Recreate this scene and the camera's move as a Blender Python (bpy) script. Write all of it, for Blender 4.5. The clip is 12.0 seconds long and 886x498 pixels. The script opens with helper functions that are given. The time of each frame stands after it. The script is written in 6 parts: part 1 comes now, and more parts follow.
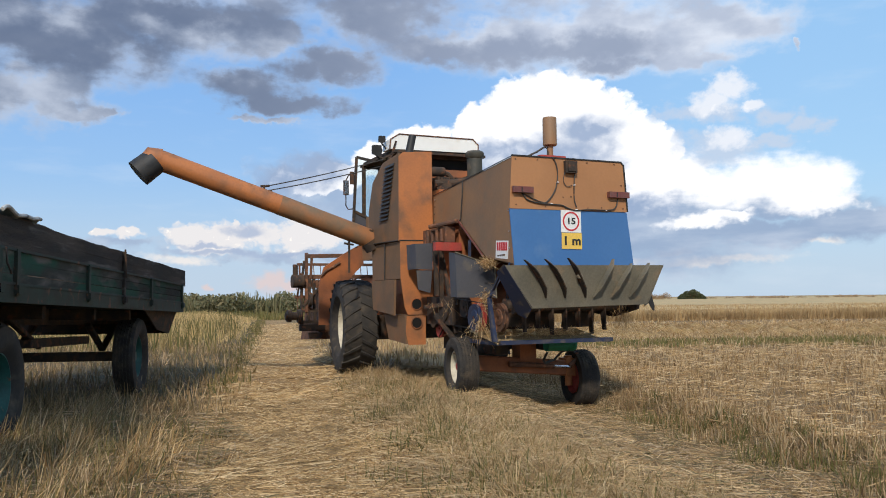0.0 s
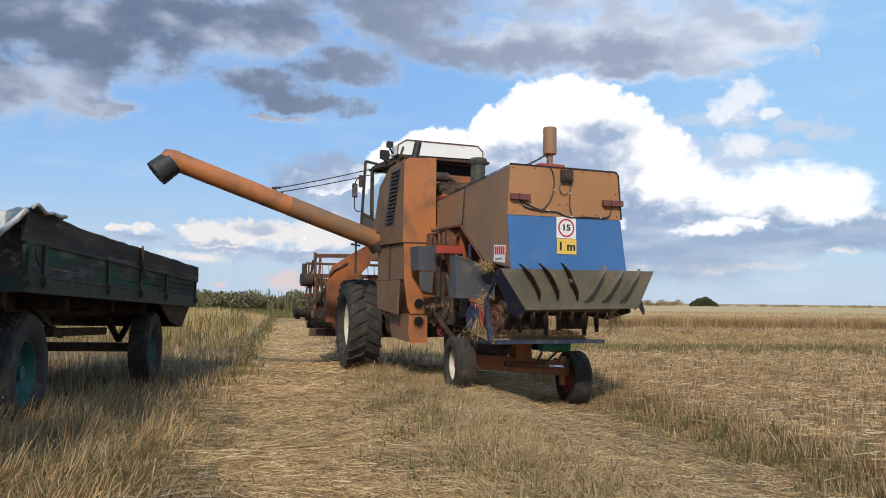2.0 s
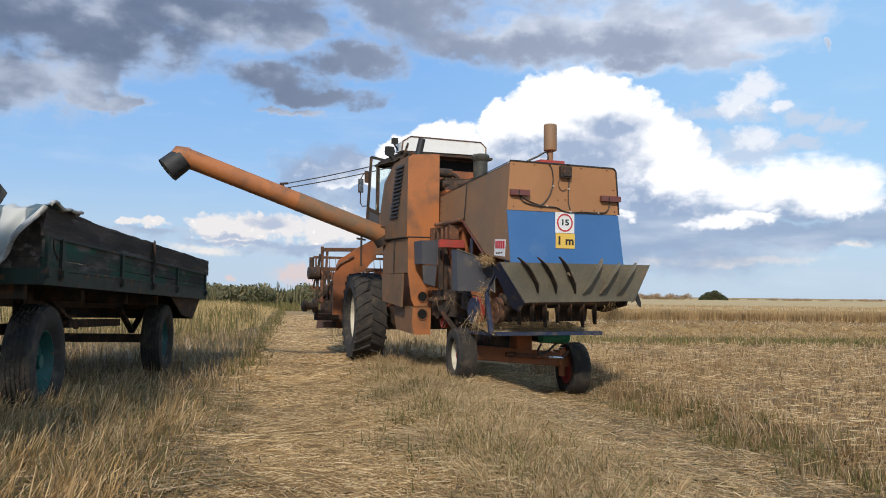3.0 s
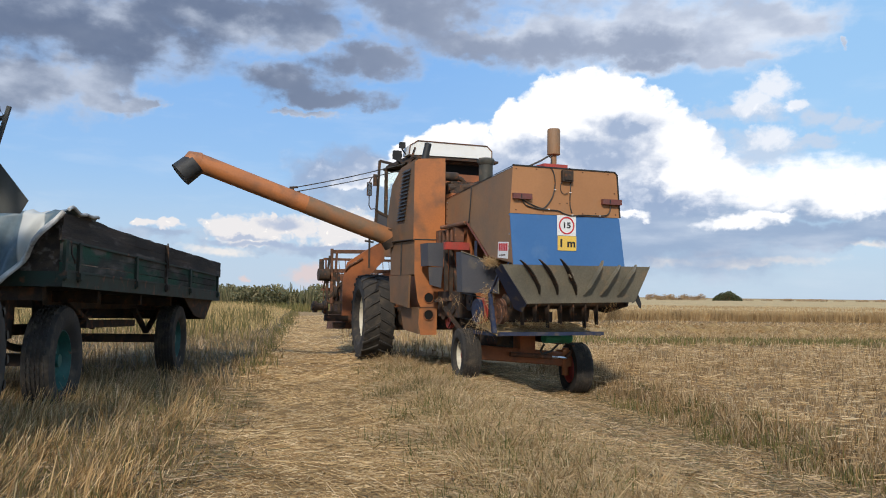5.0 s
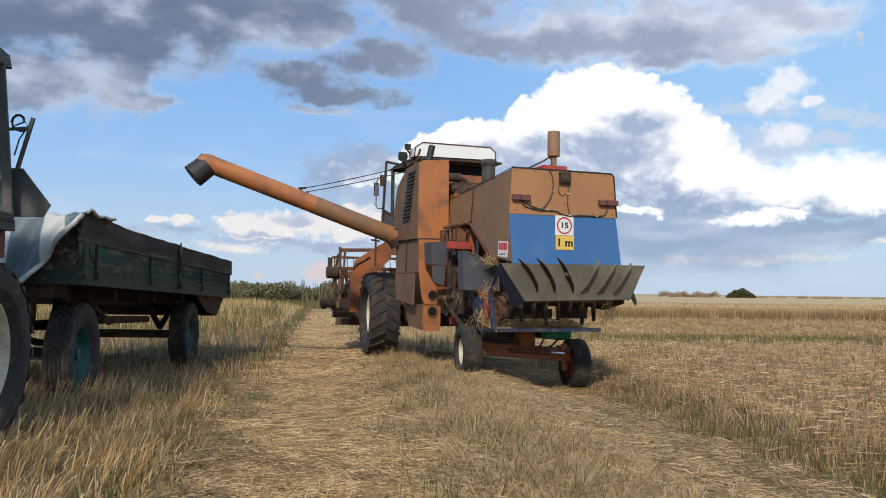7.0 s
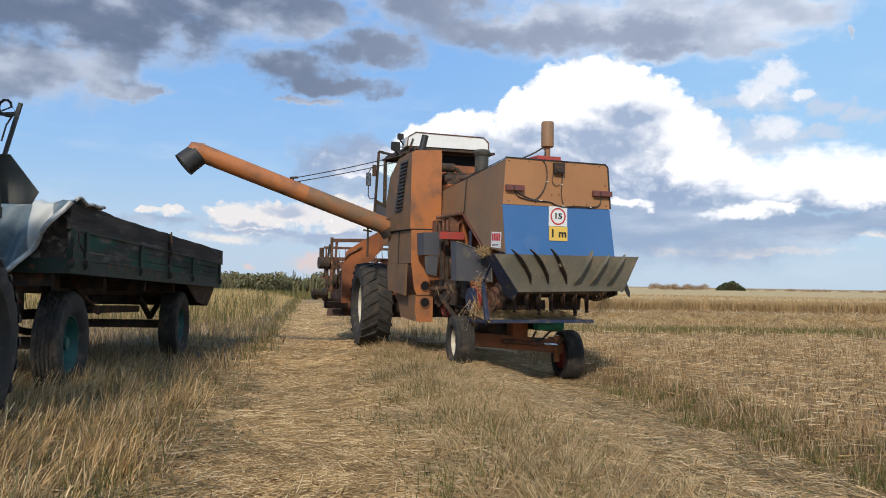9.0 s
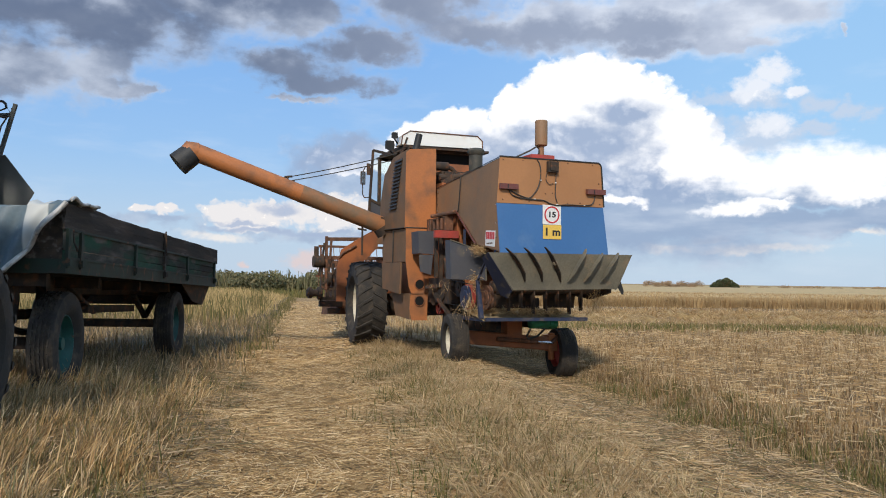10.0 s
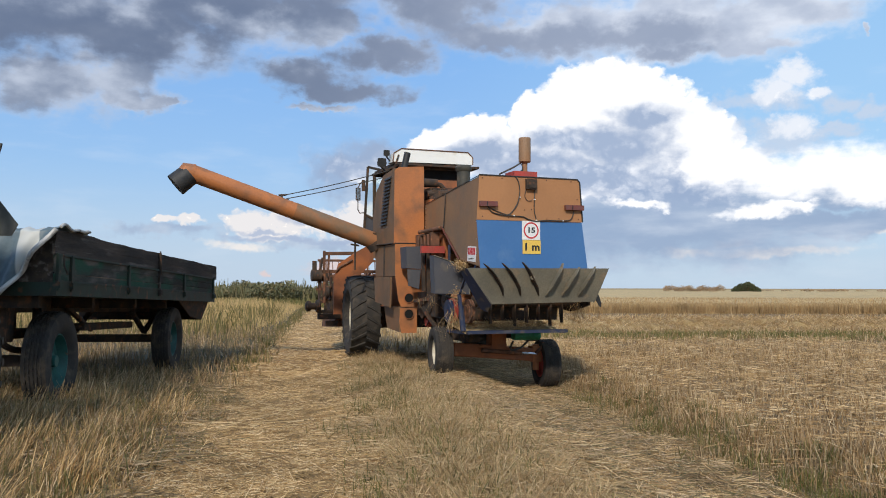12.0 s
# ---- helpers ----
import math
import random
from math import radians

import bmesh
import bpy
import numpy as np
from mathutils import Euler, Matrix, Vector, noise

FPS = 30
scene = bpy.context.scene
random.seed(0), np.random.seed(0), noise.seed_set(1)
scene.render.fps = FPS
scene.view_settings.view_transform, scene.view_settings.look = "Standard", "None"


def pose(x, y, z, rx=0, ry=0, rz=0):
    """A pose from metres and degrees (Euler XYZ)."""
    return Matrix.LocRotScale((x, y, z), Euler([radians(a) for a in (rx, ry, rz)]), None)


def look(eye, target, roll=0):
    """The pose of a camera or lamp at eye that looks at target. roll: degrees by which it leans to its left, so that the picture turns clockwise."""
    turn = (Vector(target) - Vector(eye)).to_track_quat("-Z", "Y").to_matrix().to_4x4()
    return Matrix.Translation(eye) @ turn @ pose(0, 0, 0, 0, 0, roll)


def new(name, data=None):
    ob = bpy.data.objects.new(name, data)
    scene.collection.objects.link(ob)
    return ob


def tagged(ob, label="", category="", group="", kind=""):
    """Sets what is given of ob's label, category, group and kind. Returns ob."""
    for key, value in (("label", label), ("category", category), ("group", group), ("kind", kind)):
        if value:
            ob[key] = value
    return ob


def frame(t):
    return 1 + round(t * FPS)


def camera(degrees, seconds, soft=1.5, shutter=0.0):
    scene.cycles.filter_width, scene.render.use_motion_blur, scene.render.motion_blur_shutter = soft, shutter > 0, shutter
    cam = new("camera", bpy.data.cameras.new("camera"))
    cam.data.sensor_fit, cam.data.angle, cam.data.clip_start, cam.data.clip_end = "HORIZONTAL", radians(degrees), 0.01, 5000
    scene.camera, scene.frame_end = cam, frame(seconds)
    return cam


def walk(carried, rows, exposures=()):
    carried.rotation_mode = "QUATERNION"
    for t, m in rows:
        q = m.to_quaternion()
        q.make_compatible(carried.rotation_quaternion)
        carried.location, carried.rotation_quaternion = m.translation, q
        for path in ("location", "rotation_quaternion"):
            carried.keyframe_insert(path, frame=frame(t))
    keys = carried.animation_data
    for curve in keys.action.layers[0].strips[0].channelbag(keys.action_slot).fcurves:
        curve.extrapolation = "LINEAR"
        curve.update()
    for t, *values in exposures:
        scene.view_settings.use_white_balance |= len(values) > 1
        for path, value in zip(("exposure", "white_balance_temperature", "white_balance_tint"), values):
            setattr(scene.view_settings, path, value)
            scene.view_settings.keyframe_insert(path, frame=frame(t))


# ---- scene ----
# ---- camera: held at breast height beside the track, drifting back a little while it turns ----
cam = camera(56.1, 12.0, soft=1.0)
PATH = [
    (0.0, -0.431, 1.357, 1.226, -1.797, 3.436, 0.603), (0.5, -0.394, 1.231, 1.222, -1.822, 3.333, 0.437),
    (1.0, -0.363, 1.103, 1.221, -1.646, 3.388, 0.321), (1.5, -0.324, 0.978, 1.213, -1.331, 3.526, 0.108),
    (2.0, -0.290, 0.855, 1.207, -0.984, 3.562, -0.622), (2.5, -0.252, 0.721, 1.197, -0.646, 3.395, -0.971),
    (3.0, -0.200, 0.535, 1.198, -0.347, 3.112, -0.670), (4.0, -0.143, 0.395, 1.202, 0.110, 3.133, -0.660),
    (5.0, -0.086, 0.255, 1.206, 0.568, 3.153, -0.650), (5.5, -0.034, 0.067, 1.212, 1.020, 3.070, -0.851),
    (6.0, 0.005, -0.056, 1.211, 1.355, 3.005, -0.834), (6.5, 0.043, -0.136, 1.216, 1.614, 2.939, -1.102),
    (7.0, 0.071, -0.151, 1.217, 1.460, 2.930, -0.699), (8.0, 0.058, -0.116, 1.211, 1.146, 2.643, -0.816),
    (9.0, 0.044, -0.081, 1.205, 0.832, 2.355, -0.932), (9.5, 0.031, -0.048, 1.208, 0.571, 2.191, -0.957),
    (10.0, 0.047, -0.120, 1.215, 0.466, 2.208, -0.748), (10.5, 0.108, -0.295, 1.225, 0.451, 2.499, -0.573),
    (11.0, 0.214, -0.479, 1.242, 0.500, 2.776, -0.287), (11.5, 0.378, -0.565, 1.274, 0.913, 2.889, -0.213),
    (12.0, 0.586, -0.542, 1.328, 1.920, 2.665, -0.130)]
walk(cam, [(t, pose(x, y, z, 90 + p, r, w)) for t, x, y, z, w, p, r in PATH])
scene.view_settings.exposure = 0.0

# ---- world: clear sky with cumulus and a grey deck above ----
SUN_AZ, SUN_EL = 187, 36          # bearing clockwise from +y, height, degrees
world = bpy.data.worlds.new("sky")
scene.world = world
world.use_nodes = True
wn, wl = world.node_tree.nodes, world.node_tree.links
wn.clear()


def wmath(op, a, b=None, c=None, clamp=False):
    n = wn.new("ShaderNodeMath")
    n.operation, n.use_clamp = op, clamp
    for i, v in enumerate((a, b, c)):
        if v is None:
            continue
        if isinstance(v, (int, float)):
            n.inputs[i].default_value = v
        else:
            wl.new(v, n.inputs[i])
    return n.outputs[0]


def wmix(fac, a, b):
    n = wn.new("ShaderNodeMix")
    n.data_type = "RGBA"
    for i, v in ((0, fac), (6, a), (7, b)):
        if isinstance(v, tuple):
            n.inputs[i].default_value = (*v, 1)
        elif isinstance(v, float):
            n.inputs[i].default_value = v
        else:
            wl.new(v, n.inputs[i])
    return n.outputs[2]


def smooth(v, lo, hi):
    n = wn.new("ShaderNodeMapRange")
    n.interpolation_type = "SMOOTHSTEP"
    wl.new(v, n.inputs[0])
    n.inputs[1].default_value, n.inputs[2].default_value = lo, hi
    return n.outputs[0]


coord = wn.new("ShaderNodeTexCoord")
sep = wn.new("ShaderNodeSeparateXYZ")
wl.new(coord.outputs["Generated"], sep.inputs[0])
az = wmath("MULTIPLY", wmath("ARCTAN2", sep.outputs[0], sep.outputs[1]), 57.3)
el = wmath("MULTIPLY", wmath("ARCSINE", sep.outputs[2]), 57.3)


def wvec(x, y, z=0.0):
    n = wn.new("ShaderNodeCombineXYZ")
    for i, v in enumerate((x, y, z)):
        if isinstance(v, (int, float)):
            n.inputs[i].default_value = v
        else:
            wl.new(v, n.inputs[i])
    return n.outputs[0]


def wnoise(scale, detail, rough, sx=1.0, sy=1.0, off=0.0):
    n = wn.new("ShaderNodeTexNoise")
    wl.new(wvec(wmath("MULTIPLY", az, sx), wmath("MULTIPLY", el, sy), off), n.inputs["Vector"])
    n.inputs["Scale"].default_value, n.inputs["Detail"].default_value = scale, detail
    n.inputs["Roughness"].default_value = rough
    return n.outputs["Fac"]


def billow(scale, off):
    """Round heads like those of a cumulus: high in the middle of each cell."""
    n = wn.new("ShaderNodeTexVoronoi")
    n.feature = "SMOOTH_F1"
    n.inputs["Scale"].default_value, n.inputs["Smoothness"].default_value, n.inputs["Detail"].default_value = scale, 0.25, 2.0
    wl.new(wvec(waz, wmath("MULTIPLY", wel, 1.25), off), n.inputs["Vector"])
    return wmath("SUBTRACT", 0.5, n.outputs["Distance"])


def warped(axis, broad, fine, off):
    v = wmath("MULTIPLY", wmath("SUBTRACT", wnoise(0.16, 3.0, 0.5, 1.0, 1.3, off), 0.5), broad)
    w = wmath("MULTIPLY", wmath("SUBTRACT", wnoise(0.7, 4.0, 0.55, 1.0, 1.3, off + 5), 0.5), fine)
    return wmath("ADD", axis, wmath("ADD", v, w))


waz, wel = warped(az, 2.6, 1.8, 20.0), warped(el, 1.3, 1.2, 40.0)
where = wvec(waz, wel)
drift = wvec(warped(az, 6.0, 4.0, 60.0), warped(el, 2.4, 2.0, 80.0))


def blobs(rows, place, blend=0.22):
    """Density of a group of clouds: bearing, height, half width, half height in degrees. 1 in the middle, 0 at the rim."""
    total = None
    for a, e, ra, re in rows:
        n = wn.new("ShaderNodeVectorMath")
        n.operation = "MULTIPLY_ADD"
        wl.new(place, n.inputs[0])
        n.inputs[1].default_value, n.inputs[2].default_value = (1 / ra, 1 / re, 0), (-a / ra, -e / re, 0)
        ln = wn.new("ShaderNodeVectorMath")
        ln.operation = "LENGTH"
        wl.new(n.outputs[0], ln.inputs[0])
        d = ln.outputs["Value"]
        total = d if total is None else wmath("SMOOTH_MIN", total, d, blend)
    return wmath("SUBTRACT", 1.0, total)


def grown(density, *terms):
    """Density with shares of noise fields added."""
    for field, share in terms:
        density = wmath("ADD", density, wmath("MULTIPLY", field, share))
    return density


HEAP = [(9.6, 12.5, 5.6, 3.3), (11.8, 10.3, 5.5, 4.2), (5.0, 11.4, 2.9, 2.5), (6.9, 8.5, 8.4, 2.7), (0.3, 10.4, 3.0, 1.7), (-2.6, 9.7, 2.3, 1.6),
        (14.8, 9.9, 2.9, 2.6), (16.4, 8.9, 2.1, 2.2), (-5.2, 8.4, 2.3, 1.2), (-7.1, 7.9, 1.9, 1.0)]
HEAP_SHADE = [(12.0, 11.5, 1.9, 1.0), (10.2, 9.7, 3.7, 1.4), (6.9, 10.0, 3.4, 0.9), (1.9, 9.2, 3.7, 1.0), (5.4, 8.3, 6.5, 1.4), (-8.6, 8.1, 2.4, 1.3),
              (-6.5, 8.8, 2.0, 0.9), (9.6, 7.5, 5.3, 1.5), (13.5, 7.3, 2.5, 1.9), (15.7, 6.9, 2.1, 1.3)]
BANK = [(22.0, 7.3, 4.3, 1.3), (25.6, 7.0, 2.6, 1.6), (18.3, 8.1, 1.6, 0.9), (15.9, 8.3, 2.1, 1.5), (26.5, 5.8, 1.8, 0.7), (19.2, 4.9, 2.5, 0.5),
        (21.4, 5.1, 1.7, 0.3), (11.1, 5.4, 1.5, 0.3)]
SLATE = [(15.8, 4.8, 7.1, 2.3), (22.4, 5.5, 5.5, 0.6), (24.0, 4.1, 6.0, 0.8), (11.9, 3.7, 3.0, 1.3), (14.0, 6.7, 4.3, 1.9), (27.7, 4.3, 2.7, 0.8),
         (7.3, 4.7, 5.3, 2.3)]
PUFF = [(21.2, 13.4, 1.7, 1.4), (20.2, 12.5, 2.0, 1.0), (21.5, 10.3, 2.2, 1.1), (22.7, 12.1, 0.8, 0.4)]
PUFF_SHADE = [(19.4, 11.6, 2.0, 0.5), (20.7, 11.6, 1.5, 0.4), (20.7, 9.7, 2.4, 0.9), (24.4, 11.5, 1.3, 0.5), (26.3, 10.9, 0.9, 0.5), (23.4, 9.8, 1.9, 0.4),
              (24.3, 10.2, 0.9, 0.3)]
LOW_GREY = [(-11.4, 4.9, 1.5, 0.5), (-13.5, 3.3, 3.4, 0.2), (-8.9, 3.2, 3.1, 0.2), (-14.6, 3.7, 1.5, 0.2)]
LOW = [(-15.2, 4.3, 1.8, 1.0), (-12.8, 4.6, 1.9, 1.1), (-12.3, 5.5, 0.4, 0.3), (-10.3, 4.6, 1.8, 1.1), (-7.8, 4.5, 2.2, 1.5), (-6.1, 4.4, 1.7, 1.2),
       (-20.3, 4.2, 0.9, 0.3), (-18.9, 4.2, 1.0, 0.4), (-14.2, 3.8, 2.2, 0.8)]
LOW_SHADE = [(-13.3, 3.2, 4.3, 0.4), (-8.5, 3.1, 3.6, 0.4), (-19.5, 3.6, 2.6, 0.4), (-7.7, 7.0, 2.5, 1.7), (-21.4, 3.3, 2.7, 0.4), (-5.1, 6.7, 2.7, 1.6)]
CREAM = [(-16.0, 2.7, 1.9, 0.3), (13.8, 2.4, 0.9, 0.4), (15.2, 2.3, 1.5, 0.3), (17.3, 3.0, 1.1, 0.3), (21.0, 2.4, 3.7, 0.3), (19.3, 2.2, 3.1, 0.2),
         (26.5, 3.4, 1.2, 0.2)]
BLUSH = [(-10.3, 1.3, 1.5, 0.9), (-14.3, 1.0, 0.4, 0.3), (-8.9, 1.0, 1.9, 0.5)]
DECK = [(-28.2, 16.7, 8.1, 2.6), (-22.5, 16.8, 7.1, 2.5), (-15.7, 18.1, 6.2, 2.3), (-10.2, 17.8, 2.3, 1.3), (-27.1, 12.8, 3.5, 1.8), (-23.6, 13.5, 2.7, 2.1),
        (-22.2, 12.2, 2.7, 0.7), (-19.9, 12.2, 0.9, 0.3), (-11.5, 14.3, 3.6, 1.2), (-9.1, 13.4, 3.4, 0.7), (-10.5, 12.3, 1.7, 0.3), (-5.3, 16.0, 3.5, 1.2),
        (-2.2, 18.4, 4.5, 2.4), (1.8, 17.0, 5.8, 1.2), (6.9, 17.4, 5.7, 1.7), (12.0, 17.3, 6.1, 2.1), (17.5, 17.2, 5.1, 2.0), (21.3, 17.6, 3.6, 1.6),
        (13.7, 15.4, 2.7, 0.8), (-20.2, 21.2, 14.6, 2.9), (10.7, 21.9, 17.9, 2.7), (24.8, 21.0, 5.0, 1.7), (24.9, 16.0, 0.4, 0.3), (18.7, 15.7, 3.4, 0.5)]
DEEP = [(-29.1, 15.7, 5.5, 1.8), (-23.0, 16.0, 4.0, 1.2), (-19.0, 17.2, 3.2, 1.5), (-1.8, 18.1, 3.5, 2.3), (-11.3, 13.9, 4.2, 1.3), (-8.8, 13.4, 3.4, 0.8),
        (-5.3, 16.0, 3.5, 1.0), (2.2, 16.6, 3.5, 0.9), (13.7, 15.4, 2.3, 0.5), (-14.6, 18.7, 5.9, 0.9), (6.9, 16.9, 3.8, 0.8), (-25.3, 19.8, 9.8, 2.1),
        (-1.1, 21.8, 7.8, 2.3), (11.8, 16.7, 4.1, 0.8)]
edge = wmath("SUBTRACT", wnoise(1.5, 6.0, 0.6), 0.5)
wisp = wmath("SUBTRACT", wnoise(0.16, 8.0, 0.58, 1.0, 2.0, 7.0), 0.5)
streak = wmath("SUBTRACT", wnoise(0.30, 6.0, 0.55, 0.45, 1.8, 17.0), 0.5)
heads, small_heads = billow(0.42, 2.0), billow(1.1, 6.0)
puff = wnoise(0.42, 6.0, 0.55, 1.0, 1.4, 3.0)
far_cloud = wmath("MULTIPLY", smooth(wmath("MAXIMUM", wmath("ABSOLUTE", az), wmath("MULTIPLY", el, 1.6)), 33.0, 40.0), smooth(wnoise(0.09, 7.0, 0.6, 1.0, 2.0, 11.0), 0.44, 0.60))
lump = wmath("SUBTRACT", wnoise(0.34, 5.0, 0.5, 1.0, 1.7, 23.0), 0.5)
heap = smooth(grown(blobs(HEAP, where), (small_heads, 0.14), (heads, 0.12), (edge, 0.14)), -0.03, 0.13)
heap_shade = smooth(grown(blobs(HEAP_SHADE, where), (heads, -0.5), (edge, 0.5), (lump, 1.5)), -0.40, 0.85)
bank = smooth(grown(blobs(BANK, drift), (small_heads, 0.2), (streak, 1.6), (lump, 1.2), (edge, 0.3)), -0.65, 0.38)
grey_bank = smooth(grown(blobs(SLATE, drift), (streak, 1.2), (lump, 0.5)), -0.80, 0.20)
puffs = smooth(grown(blobs(PUFF, where), (small_heads, 0.4), (edge, 0.8), (lump, 0.6)), -0.18, 0.55)
puff_shade = smooth(grown(blobs(PUFF_SHADE, drift), (edge, 0.9), (lump, 1.0)), -0.60, 0.65)
low = smooth(grown(blobs(LOW, where), (small_heads, 0.5), (edge, 0.5)), -0.28, 0.22)
low_shade = smooth(grown(blobs(LOW_SHADE, drift), (streak, 1.0), (lump, 0.8), (edge, 0.4)), -0.55, 0.55)
low_grey = smooth(grown(blobs(LOW_GREY, where), (lump, 1.2), (edge, 0.4)), -0.40, 0.50)
cream = smooth(grown(blobs(CREAM, where), (small_heads, 0.4), (edge, 0.7)), -0.60, 0.60)
blush = smooth(grown(blobs(BLUSH, where), (small_heads, 0.4), (edge, 0.4)), -0.30, 0.50)
deck = smooth(grown(blobs(DECK, drift), (wisp, 1.3), (lump, 1.0), (edge, 0.14)), -0.45, 0.45)
deep = smooth(grown(blobs(DEEP, drift), (wisp, 1.2), (lump, 1.0)), -0.70, 0.60)

sky = wn.new("ShaderNodeTexSky")
sky.sky_type, sky.sun_disc = "NISHITA", False
sky.sun_elevation, sky.sun_rotation = radians(SUN_EL), radians(SUN_AZ)
sky.air_density, sky.dust_density, sky.ozone_density = 1.1, 0.6, 1.6
haze = wmath("SUBTRACT", 1.0, smooth(el, -0.5, 9.0))
clear = wmix(smooth(el, 1.0, 20.0), (3.6, 5.9, 9.0), (2.2, 4.8, 9.5))
clear = wmix(wmath("MULTIPLY", smooth(az, -6.0, 26.0), 0.55), clear, (4.6, 7.6, 10.4))
base = wmix(0.8, sky.outputs[0], clear)
base = wmix(wmath("MULTIPLY", haze, 0.75), base, (5.7, 6.7, 7.8))
base = wmix(wmath("MULTIPLY", smooth(streak, 0.0, 0.22), 0.14), base, (8.0, 8.6, 9.4))
c = wmix(wmath("MULTIPLY", far_cloud, 0.85), base, (5.2, 5.6, 6.4))
c = wmix(wmath("MULTIPLY", blush, 0.75), c, (8.0, 6.3, 6.0))
c = wmix(wmath("MULTIPLY", cream, 0.85), c, (9.2, 8.7, 8.3))
c = wmix(wmath("MULTIPLY", low_shade, 0.75), c, wmix(smooth(puff, 0.35, 0.7), (3.6, 4.5, 6.2), (5.4, 6.2, 7.5)))
c = wmix(low, c, wmix(smooth(small_heads, -0.1, 0.2), (8.6, 8.4, 8.5), (11.2, 10.6, 9.9)))
c = wmix(wmath("MULTIPLY", low_grey, 0.8), c, (4.0, 4.9, 6.7))
c = wmix(wmath("MULTIPLY", grey_bank, 0.9), c, wmix(smooth(streak, -0.12, 0.22), (3.2, 4.2, 6.0), (5.4, 6.2, 7.6)))
c = wmix(heap, c, wmix(smooth(heads, -0.25, 0.1), (10.6, 10.7, 11.0), (13.0, 12.8, 12.6)))
c = wmix(wmath("MULTIPLY", heap_shade, 0.94), c, wmix(smooth(wmath("ADD", puff, wmath("MULTIPLY", small_heads, 0.3)), 0.32, 0.72), (3.4, 4.4, 6.3), (6.6, 7.3, 8.7)))
c = wmix(wmath("MULTIPLY", bank, 0.93), c, (11.2, 11.2, 11.4))
c = wmix(wmath("MULTIPLY", puff_shade, 0.75), c, (6.0, 6.8, 8.2))
c = wmix(wmath("MULTIPLY", puffs, 0.95), c, wmix(smooth(heads, -0.2, 0.2), (8.6, 9.0, 9.8), (11.4, 11.2, 11.2)))
tone = wmix(smooth(grown(wmath("MULTIPLY", deck, 0.5), (lump, 1.6), (wisp, 0.8)), 0.05, 0.75), wmix(smooth(az, -10.0, 14.0), (5.4, 6.0, 7.2), (7.8, 8.3, 9.3)), wmix(smooth(az, -14.0, 12.0), (2.6, 3.1, 4.2), (5.0, 5.6, 6.9)))
tone = wmix(wmath("MULTIPLY", deep, 0.85), tone, wmix(smooth(az, -20.0, 10.0), (1.25, 1.6, 2.5), (3.0, 3.5, 4.7)))
c = wmix(wmath("MULTIPLY", deck, 0.94), c, tone)
bg = wn.new("ShaderNodeBackground")
wl.new(c, bg.inputs[0])
bg.inputs[1].default_value = 0.1
wout = wn.new("ShaderNodeOutputWorld")
wl.new(bg.outputs[0], wout.inputs[0])

sun = new("sun", bpy.data.lights.new("sun", "SUN"))
sun.data.energy, sun.data.angle, sun.data.color = 3.0, radians(4), (1.0, 0.92, 0.80)
sx, sy = math.sin(radians(SUN_AZ)), math.cos(radians(SUN_AZ))
sun.matrix_world = look((60 * sx, 60 * sy, 60 * math.tan(radians(SUN_EL))), (0, 0, 0))


